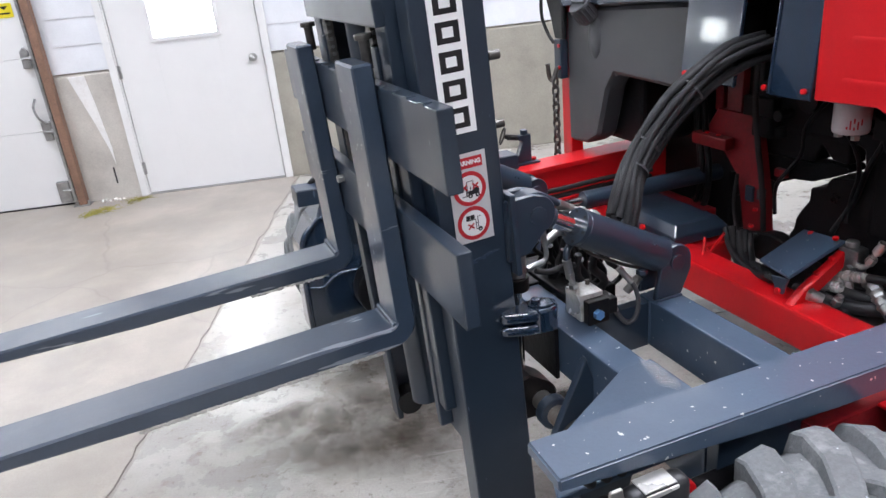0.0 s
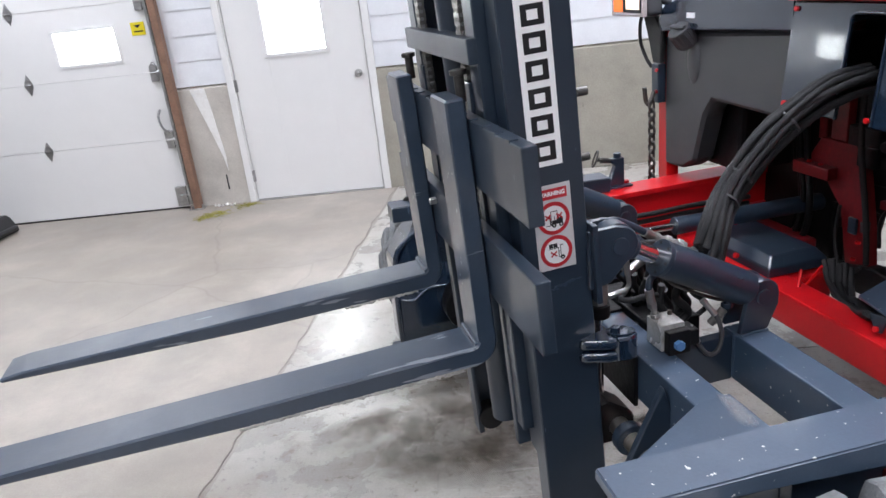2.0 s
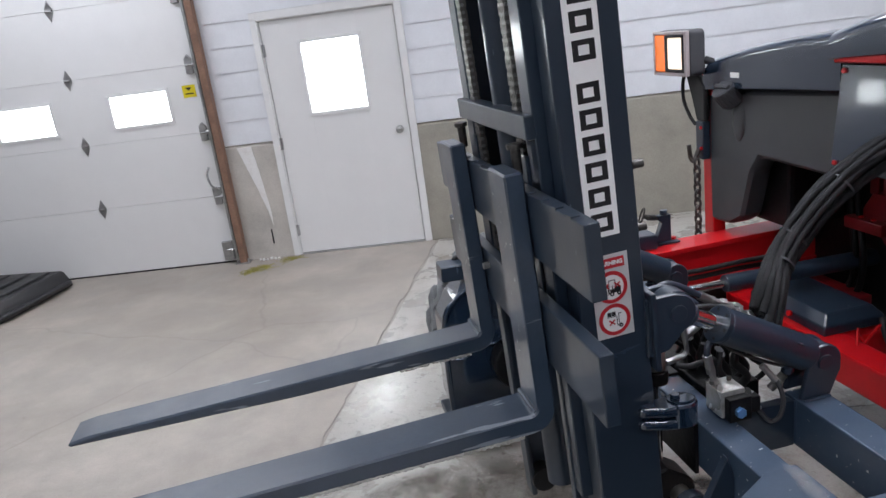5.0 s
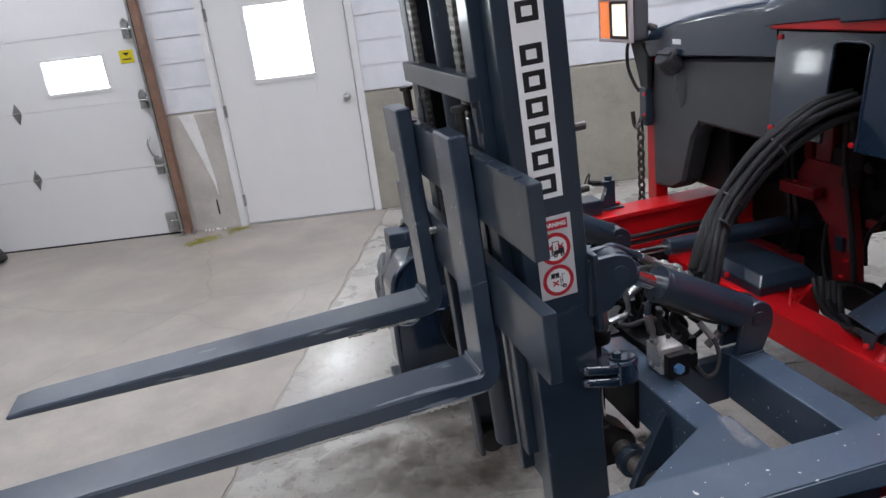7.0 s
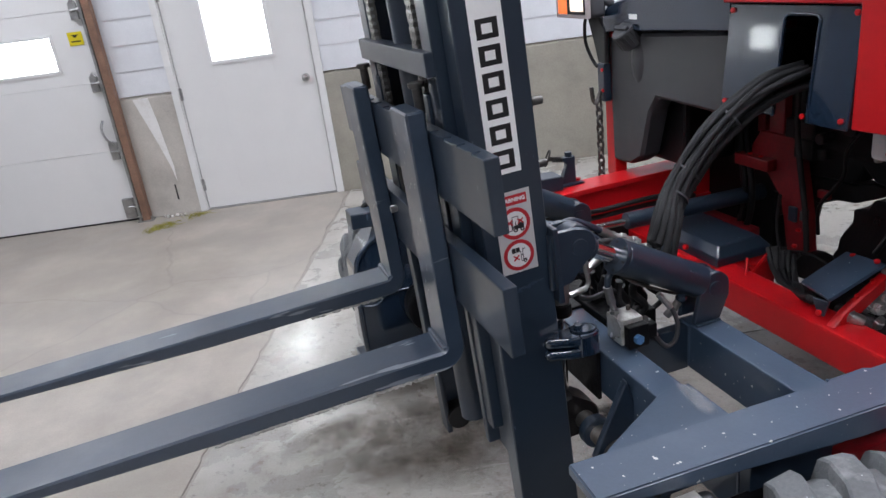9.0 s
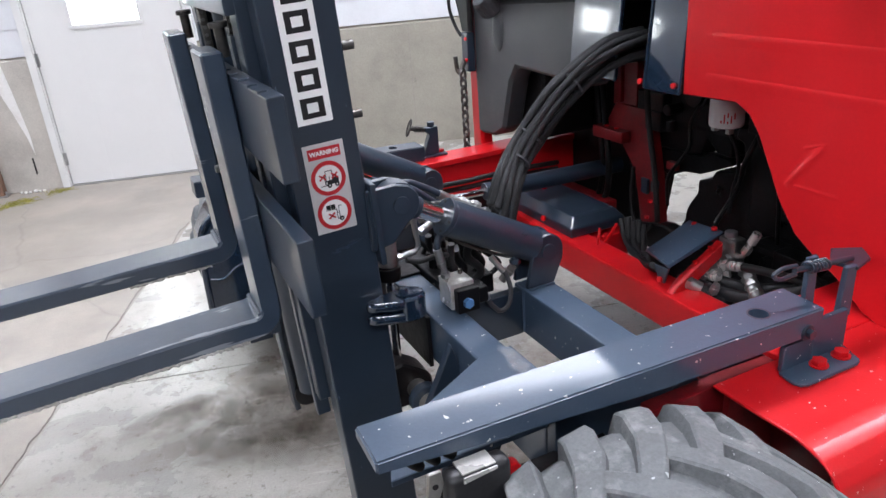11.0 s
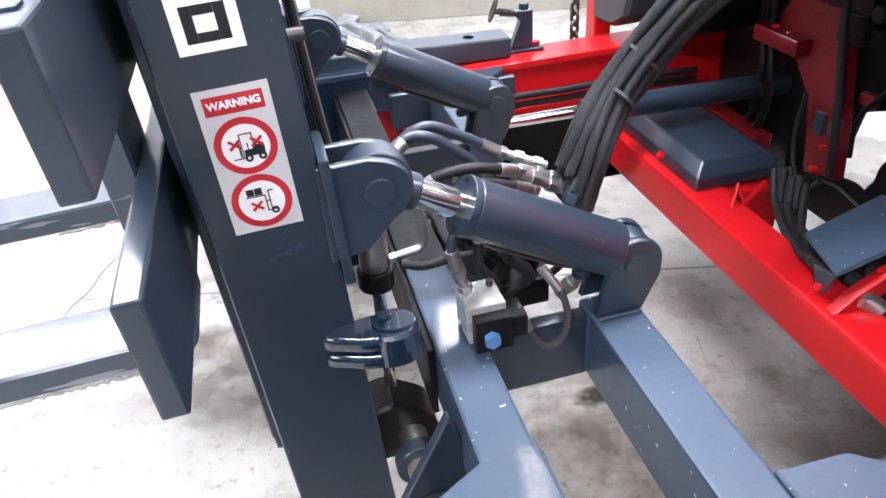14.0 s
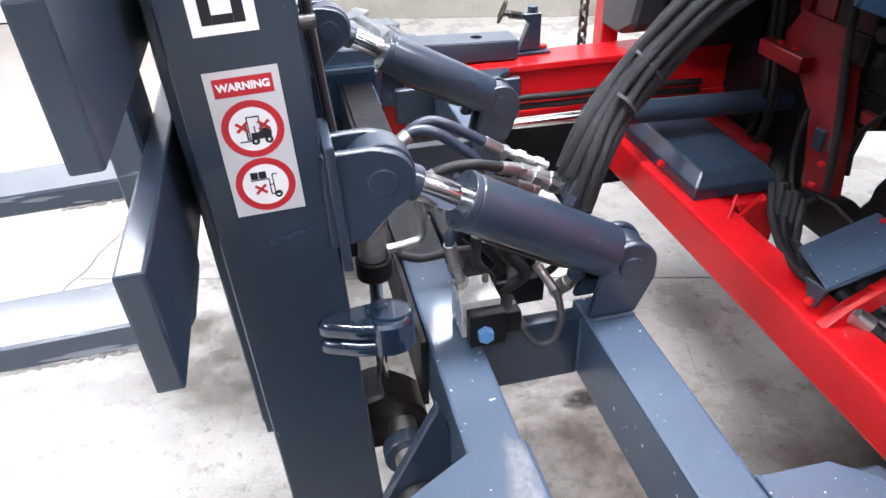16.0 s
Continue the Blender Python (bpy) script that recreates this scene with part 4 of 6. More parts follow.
# reach frame: lateral beams, end bars, gussets
b = N()
box(b, 0.902, 0.985, -0.88, 0.88, 0.60, 0.73, 0.006)
flb = part("front_lateral_beam", b, WORNLIT, fork, "blue-grey square lateral beam with paint chips")
b = N()
box(b, 0.8995, 0.9852, -0.13, 0.87, 0.7305, 0.738, 0.002)
part("wear_plate", b, CASTING, flb, "greasy black steel wear plate")
# added dark sheet stands for the shade on the beam's front face
b = N()
box(b, 0.889, 0.8995, -0.37, 0.87, 0.585, 0.728, 0.002)
part("beam_shade_plate", b, CASTING, flb)
for s in (NEAR, FAR):
    b = N()
    sbox(b, s, 1.168, 1.256, 0.33, 0.885, 0.60, 0.733, 0.006)
    part("rear_lateral_beam", b, WORNLIT, fork)
    b = N()
    sbox(b, s, 0.986, 1.167, 0.345, 0.375, 0.60, 0.728, 0.003)
    part("web_plate", b, BLUE, fork)
    b = N()
    a, c = (-0.985, -0.880) if s == NEAR else (0.862, 0.965)
    z1, mid = (0.873, -0.937) if s == NEAR else (0.836, 0.915)
    holed_bar(b, 0.53, 1.466, a, c, z1 - (0.058 if s == NEAR else 0.062), z1, 1.342, mid, 0.0185, 0.0035)
    if s == NEAR:
        # the nose thins out from below
        for v in b.verts:
            if v.co.z < z1 - 0.03 and v.co.x < 0.95:
                v.co.z += 0.034 * (0.95 - v.co.x) / 0.42
    lie = Matrix.Translation((0.53, a, z1)) @ (Matrix.Rotation(radians(-2), 4, "Z") if s == NEAR else Matrix.Rotation(radians(2.2), 4, "Y")) @ Matrix.Translation((-0.53, -a, -z1))
    bmesh.ops.transform(b, matrix=lie, verts=b.verts)
    eb = part("end_bar", b, WORNLIT if s == NEAR else BLUE, fork, "blue-grey end bar with chipped white specks")
    b = N()
    ring_m = lie @ Matrix.Translation((1.342, mid, z1 + 0.0003)) @ Matrix.Rotation(radians(90), 4, "X")
    ring(b, 0, 0, 0.0187, 0.023, 0, -0.0012, ring_m, 28)
    part("bore_ring", b, BLUE, eb)
    b = N()
    sbox(b, s, 0.90, 1.25, 0.886, 0.915, 0.62, 0.797 if s == NEAR else 0.746, 0.003)
    part("end_block", b, BLUE, fork)
    b = N()
    prism(b, [(0.983, s * 0.618), (0.983, s * 0.894), (0.58, s * 0.892), (0.615, s * 0.80), (0.70, s * 0.735), (0.902, s * 0.622)], "z", 0.732, 0.746, 0.002)
    if s == NEAR:
        gus = part("gusset", b, DULLBLUE, fork)
        # a lamp's reflection painted as bright patches along the inner edge
        glint = stain_glint_material("painted_lamp_glint", (0.40, 0.41, 0.43), 0.5, 75.0)
        for k, (cx, cy, rx, ry) in enumerate(((0.960, -0.672, 0.036, 0.075), (0.955, -0.705, 0.030, 0.045), (0.965, -0.650, 0.026, 0.040))):
            wob = random.Random(70 + k)
            b = bmesh.new()
            b.faces.new([b.verts.new((math.cos(q * math.tau / 26) * wob.uniform(0.8, 1.0), math.sin(q * math.tau / 26) * wob.uniform(0.8, 1.0), 0)) for q in range(26)])
            fl = part("glint_patch", b, glint, gus, "lamp reflection painted as a bright patch")
            fl.matrix_basis = Matrix.Translation((cx, cy, 0.7466 + 0.0004 * k)) @ Matrix.Diagonal((min(rx, 0.982 - cx), ry, 1, 1))
    else:
        b.free()
        b = N()
        sbox(b, s, 0.62, 1.0, 0.80, 0.816, 0.60, 0.785, 0.003)
        part("side_plate", b, BLUE, fork)
    b = N()
    prism(b, [(1.257, s * 0.744), (1.257, s * 0.912), (1.43, s * 0.918), (1.412, s * 0.785), (1.363, s * 0.745)], "z", 0.722, 0.734, 0.002)
    part("gusset", b, WORNLIT if s == NEAR else BLUE, fork)
    # lower pivot
    b = N()
    rod(b, (0.85, s * 0.30, 0.53), (0.85, s * 0.56, 0.53), 0.026, 24)
    part("pivot_shaft", b, STEEL, fork, "bare steel pivot shaft")
    b = N()
    rod(b, (0.85, s * 0.40, 0.53), (0.85, s * 0.43, 0.53), 0.043, 28, bevel=0.004)
    part("pivot_collar", b, BLUE, fork)
    b = N()
    prism(b, [(0.885, 0.725), (0.925, 0.60), (0.90, 0.50), (0.86, 0.465), (0.81, 0.48), (0.79, 0.53), (0.81, 0.575)], "y", *sorted2(s * 0.495, s * 0.515), 0.003)
    part("pivot_strut", b, BLUE, fork)
    b = N()
    rod(b, (0.85, s * 0.516, 0.53), (0.85, s * 0.55, 0.53), 0.04, 24, bevel=0.003)
    hexnut(b, (0.85, s * 0.55, 0.53), (0.85, s * 0.57, 0.53), 0.02)
    part("pivot_cap", b, DARKSTEEL, fork)
    b = N()
    prism(b, [(0.775, 0.60), (0.775, 0.48)] + arc(0.85, 0.53, 0.05, -90, 60, 8) + [(0.82, 0.61)], "y", *sorted2(s * 0.27, s * 0.355), 0.006)
    part("mast_foot_bracket", b, CASTING, fork)
    b = N()
    prism(b, [(0.775, 0.36), (0.91, 0.36), (0.985, 0.60), (0.89, 0.60), (0.80, 0.48)], "y", *sorted2(s * 0.60, s * 0.62), 0.003)
    part("hanger_plate", b, BLUE, fork)

    # tilt cylinder
    top, base = Vector((0.845, s * 0.355, 1.043)), Vector((1.238, s * 0.355, 0.828))
    d = (base - top).normalized()
    b = N()
    rod(b, base - d * 0.300, base - d * 0.030, 0.0455, 32, bevel=0.004)
    barrel = part("tilt_cylinder", b, BLUE, fork, "blue-grey tilt cylinder barrel")
    b = N()
    rod(b, base - d * 0.313, base - d * 0.3005, 0.0468, 32, bevel=0.002)
    part("gland", b, BLUE, barrel)
    up = d.cross(Vector((0, 1, 0))).normalized()
    for k in range(6):
        a = k * math.tau / 6 + 0.4
        o = (up * math.cos(a) + Vector((0, 1, 0)) * math.sin(a)) * 0.037
        b = N()
        rod(b, base - d * 0.3145 + o, base - d * 0.3125 + o, 0.004, 8)
        part("gland_hole", b, BLACK, barrel)
    b = N()
    rod(b, top + d * 0.03, base - d * 0.30, 0.0225, 24)
    part("piston_rod", b, CHROME, barrel, "polished chrome piston rod")
    b = N()
    rod(b, top + d * 0.005, top + d * 0.062, 0.027, 24, bevel=0.003)
    rod(b, top + Vector((0, -0.022, 0)), top + Vector((0, 0.022, 0)), 0.05, 28, bevel=0.004)
    part("rod_eye", b, BLUE, barrel)
    b = N()
    rod(b, base - d * 0.031, base - d * 0.01, 0.036, 24)
    rod(b, base + Vector((0, -0.02, 0)), base + Vector((0, 0.02, 0)), 0.043, 28, bevel=0.004)
    part("base_eye", b, BLUE, barrel)
    for o in (-0.037, 0.025):
        y = s * 0.355
        b = N()
        lug = [(0.765, 0.945), (0.765, 1.092), (0.835, 1.094)] + arc(0.845, 1.043, 0.047, 80, -70, 8) + [(0.82, 0.955)]
        prism(b, lug, "y", y + o, y + o + 0.014, 0.003)
        part("mast_lug", b, BLUE, fork)
        b = N()
        lug = [(1.172, 0.7345), (1.256, 0.7345), (1.284, 0.80)] + arc(1.238, 0.828, 0.0465, 0, 180, 12)
        prism(b, lug, "y", y + o, y + o + 0.014, 0.003)
        part("base_lug", b, BLUE, fork)
    for c in (top, base):
        b = N()
        rod(b, c + Vector((0, -0.042, 0)), c + Vector((0, 0.042, 0)), 0.021, 24, bevel=0.002)
        part("clevis_pin", b, BLUE, fork)
    b = N()
    sbox(b, s, 0.0805, 0.0945, 0.30, 0.405, -0.19, 0.005, 0.004, MAST)
    part("lug_plate", b, BLUE, fork)

# weld beads, cylinder ports and pipes
def weld(pts, parent=None):
    b = N()
    tube(b, pts, 0.0034, 7, 16, None, 0.12)
    part("weld_bead", b, DULLBLUE, parent or fork)


for s in (NEAR, FAR):
    weld([(0.986, s * 0.62, 0.733), (0.986, s * 0.75, 0.733), (0.986, s * 0.884, 0.733)])
    weld([(1.167, s * 0.378, 0.61), (1.167, s * 0.378, 0.67), (1.167, s * 0.378, 0.73)])
    weld([(0.986, s * 0.378, 0.61), (0.986, s * 0.378, 0.67), (0.986, s * 0.378, 0.73)])
    weld([(1.176, s * 0.397, 0.735), (1.21, s * 0.397, 0.736), (1.252, s * 0.397, 0.735)])
    weld([(1.257, s * 0.746, 0.735), (1.257, s * 0.81, 0.735), (1.257, s * 0.884, 0.735)])
    top, base = Vector((0.845, s * 0.355, 1.043)), Vector((1.238, s * 0.355, 0.828))
    d = (base - top).normalized()
    low = Vector((0, 0, -0.052))
    b = N()
    tube(b, [base - d * 0.295 + low * 0.9, base - d * 0.26 + low * 1.12, base - d * 0.2 + low * 1.15, base - d * 0.12 + low * 1.1, base - d * 0.09 + low * 0.9], 0.0045)
    part("port_pipe", b, DARKSTEEL, fork)
    b = N()
    rod(b, base - d * 0.09 + low * 0.7, base - d * 0.09 + low * 1.35, 0.011, 14, bevel=0.002)
    hexnut(b, base - d * 0.09 + low * 1.1, base - d * 0.09 + low * 1.35, 0.015)
    part("port", b, BLUE, fork)
    for k in range(2):
        b = N()
        q = base - d * (0.075 + 0.012 * k) + Vector((0, -0.038, 0.026))
        rod(b, q, q + Vector((0, -0.004, 0.003)), 0.0032, 8)
        part("bleed_mark", b, BLUE, fork)

# latch clevis on the reach frame beside the near mast channel
b = N()
body_out = arc(0.822, -0.395, 0.038, -100, 100, 14) + [(0.795, -0.361), (0.785, -0.395), (0.795, -0.429)]
JAW = Matrix.Translation((0.016, -0.006, 0))
prism(b, body_out, "z", 0.768, 0.828, 0.005, JAW)
for z0, z1, lean in ((0.801, 0.828, 0.0), (0.768, 0.793, 0.0)):
    out = [(0.80, -0.361), (0.765, -0.366), (0.735, -0.376), (0.718, -0.384), (0.712, -0.394), (0.72, -0.404), (0.74, -0.411), (0.77, -0.424), (0.80, -0.429)]
    prism(b, out, "z", z0, z1, 0.006, JAW)
jaw = part("latch_jaw", b, GLOSSBLUE, fork, "glossy blue-grey latch jaw")
b = N()
rod(b, (0.838, -0.401, 0.828), (0.838, -0.401, 0.832), 0.027, 24, bevel=0.002, m=Matrix.Translation((0.838, -0.401, 0)) @ Matrix.Rotation(radians(-12), 4, "Z") @ Matrix.Diagonal((1.25, 0.85, 1, 1)) @ Matrix.Translation((-0.838, 0.401, 0)))
hexnut(b, (0.826, -0.395, 0.832), (0.826, -0.395, 0.842), 0.0115)
part("latch_bolt", b, GLOSSBLUE, jaw)

# upright reach rod
for s in (NEAR,):
    b = N()
    rod(b, (0.83, s * 0.292, 0.555), (0.833, s * 0.292, 0.86), 0.011, 16)
    part("reach_rod", b, CHROME, fork, "thin chrome rod")
    b = N()
    rod(b, (0.833, s * 0.292, 0.858), (0.838, s * 0.292, 1.02), 0.024, 24, bevel=0.003)
    rb = part("reach_barrel", b, STEEL, fork, "bare steel reach barrel")
    b = N()
    rod(b, (0.8325, s * 0.292, 0.822), (0.833, s * 0.292, 0.857), 0.030, 24, bevel=0.004)
    part("barrel_collar", b, CASTING, rb)
# valve block and hoses
b = N()
box(b, 0.955, 1.020, -0.385, -0.315, 0.735, 0.806, 0.003)
vb = part("valve_block", b, BRIGHT, fork, "bare metal valve block")
b = N()
box(b, 0.962, 1.022, -0.410, -0.3855, 0.733, 0.795, 0.003)
box(b, 1.0205, 1.050, -0.404, -0.352, 0.745, 0.786, 0.004)
part("valve_body", b, CASTING, vb, "black coil body on the valve")
b = N()
hexnut(b, (0.986, -0.410, 0.762), (0.986, -0.424, 0.762), 0.0135)
part("valve_cap", b, BLUECAP, vb, "blue hexagon valve cap")
b = N()
rod(b, (1.008, -0.335, 0.806), (1.008, -0.335, 0.818), 0.006, 10, bevel=0.001)
part("valve_screw", b, DARKSTEEL, vb)
b = N()
hexnut(b, (0.968, -0.335, 0.806), (0.966, -0.335, 0.818), 0.013)
rod(b, (0.966, -0.335, 0.818), (0.958, -0.335, 0.850), 0.008, 12)
hexnut(b, (0.959, -0.335, 0.845), (0.956, -0.335, 0.857), 0.011)
part("fitting", b, ZINC, vb)


def hose(name, pts, r, mat=BLACK, label="", ends=True, parent=None):
    b = N()
    tube(b, pts, r)
    h = part(name, b, mat, parent or fork, label)
    if ends:
        for p, q in ((pts[0], pts[1]), (pts[-1], pts[-2])):
            b = N()
            p, q = Vector(p), Vector(q)
            dd = (q - p).normalized()
            rod(b, p - dd * 0.004, p + dd * 0.034, r * 1.28, 12, bevel=0.001)
            hexnut(b, p - dd * 0.018, p - dd * 0.004, r * 1.5)
            part("ferrule", b, ZINC, h)
    return h


hose("hydraulic_hose", [(1.046, -0.378, 0.768), (1.062, -0.384, 0.73), (1.085, -0.39, 0.70), (1.112, -0.39, 0.705), (1.124, -0.388, 0.745), (1.118, -0.375, 0.79), (1.098, -0.358, 0.822)], 0.0062, PLASTIC, "thin looped hydraulic hose")
hose("hydraulic_hose", [(0.956, -0.335, 0.855), (0.95, -0.335, 0.885), (0.957, -0.33, 0.912), (0.985, -0.325, 0.925), (1.02, -0.32, 0.915)], 0.0085, BLUE)
hose("hydraulic_hose", [(0.872, -0.318, 0.872), (0.905, -0.322, 0.862), (0.95, -0.318, 0.862), (1.0, -0.30, 0.848)], 0.0075, ends=False)
hose("steel_pipe", [(0.908, -0.30, 0.955), (0.913, -0.30, 0.915), (0.914, -0.30, 0.893), (0.90, -0.302, 0.881), (0.872, -0.304, 0.878)], 0.006, ZINC)
hose("hydraulic_hose", [(0.90, -0.11, 0.95), (0.94, -0.105, 0.985), (0.98, -0.10, 0.993), (1.04, -0.10, 0.962), (1.10, -0.10, 0.922)], 0.010, BLUE, "dark blue hydraulic hose")
hose("hydraulic_hose", [(0.90, -0.14, 0.97), (0.935, -0.13, 0.992), (0.975, -0.13, 0.985), (1.02, -0.13, 0.95), (1.05, -0.13, 0.92), (1.06, -0.13, 0.88)], 0.010, BLUE)
hose("hydraulic_hose", [(0.93, -0.20, 0.925), (0.972, -0.20, 0.948), (1.031, -0.20, 0.95), (1.107, -0.18, 0.92)], 0.0095, BLACK, "glossy black hydraulic hose")
hose("hydraulic_hose", [(0.97, -0.22, 0.90), (1.03, -0.21, 0.925), (1.09, -0.20, 0.905), (1.13, -0.19, 0.885)], 0.009)
rh = random.Random(8)
for k in range(20):
    y = -0.31 + 0.014 * k
    x = 1.0 + 0.12 * ((k * 7) % 5) / 4
    d = rh.uniform(-0.03, 0.03)
    hose("hydraulic_hose", [(x, y, 0.88 - 0.012 * (k % 4)), (x + 0.02 + d, y + 0.012, 0.82), (x + 0.015 - d, y + 0.02, 0.76), (x - 0.02 + d, y + 0.05, 0.69), (x - 0.06, y + 0.09, 0.61), (0.93, y + 0.13, 0.55)], rh.choice((0.007, 0.009, 0.011)), ends=False)
b = N()
box(b, 0.99, 1.14, -0.27, 0.02, 0.69, 0.745, 0.005)
for k in range(3):
    rod(b, (1.02 + k * 0.04, -0.14, 0.745), (1.02 + k * 0.04, -0.14, 0.79), 0.012, 12)
part("manifold", b, CASTING, fork, "oily black steel manifold")
b = N()
rod(b, (1.135, -0.322, 0.745), (1.165, -0.335, 0.785), 0.011, 12)
hexnut(b, (1.148, -0.327, 0.762), (1.156, -0.331, 0.774), 0.015)
part("swivel_fitting", b, STEEL, fork, "bare steel swivel fitting")
for k, (p, q) in enumerate((((1.10, -0.10, 0.922), (1.19, -0.12, 0.884)), ((1.107, -0.18, 0.92), (1.192, -0.182, 0.868)), ((1.13, -0.15, 0.905), (1.20, -0.155, 0.872)))):
    p, q = Vector(p), Vector(q)
    b = N()
    rod(b, p, q, 0.0095, 12)
    hexnut(b, p + (q - p) * 0.35, p + (q - p) * 0.52, 0.0145)
    hexnut(b, p + (q - p) * 0.72, p + (q - p) * 0.9, 0.0135)
    part("coupling", b, ZINC, fork, "plated hose coupling")
b = N()
for k in range(4):
    rod(b, (1.20 + 0.012 * k, -0.205 + 0.025 * k, 0.835 + 0.006 * k), (1.235 + 0.012 * k, -0.195 + 0.025 * k, 0.90), 0.0135, 14, bevel=0.002)
    hexnut(b, (1.205 + 0.012 * k, -0.203 + 0.025 * k, 0.845 + 0.006 * k), (1.213 + 0.012 * k, -0.20 + 0.025 * k, 0.862 + 0.006 * k), 0.018)
box(b, 1.20, 1.245, -0.215, -0.11, 0.832, 0.85, 0.004)
part("hose_clamp", b, BLUE, fork)

# sleeve bundle from the hose clamp up through the slot in the front panel
route = [(1.225, -0.17, 0.85), (1.265, -0.145, 0.93), (1.335, -0.085, 0.978), (1.405, -0.05, 1.036), (1.50, -0.05, 1.127), (1.60, -0.06, 1.20), (1.70, -0.068, 1.245), (1.82, -0.075, 1.262)]
rr = random.Random(3)
for k in range(16):
    a = k * math.tau / 11 + 0.4
    ro = 0.0305 if k < 11 else 0.015
    drift = rr.uniform(-0.10, 0.10)
    pts = []
    for i, p in enumerate(route):
        f = 1.5 if i == 0 else (1.3 if i == 1 else (1.0 if i in (2, 3, 5) else 1.12))
        o = Vector((0.0, math.cos(a + drift * i), math.sin(a + drift * i))) * ro
        pts.append(Vector(p) + o * f + Vector((-o.z * 0.7, rr.uniform(-0.005, 0.005), rr.uniform(-0.005, 0.005))))
    b = N()
    tube(b, pts, 0.0102, 10, 14)
    for v in b.verts:
        v.co += Vector((noise.noise(v.co * 62), noise.noise(v.co * 62 + Vector((7, 0, 0))), noise.noise(v.co * 62 + Vector((0, 9, 0))))) * 0.0015
    part("sleeved_hose", b, SLEEVE, fork, "black woven-sleeved hydraulic hose")
for p, q in (((1.335, -0.085, 0.978), (1.405, -0.05, 1.036)), ((1.405, -0.05, 1.036), (1.50, -0.05, 1.127)), ((1.555, -0.055, 1.168), (1.60, -0.06, 1.20))):
    p, q = Vector(p), Vector(q)
    dd = (q - p).normalized()
    b = N()
    rod(b, p - dd * 0.0032, p + dd * 0.0032, 0.043, 24)
    part("cable_tie", b, PLASTIC, fork, "grey plastic tie")

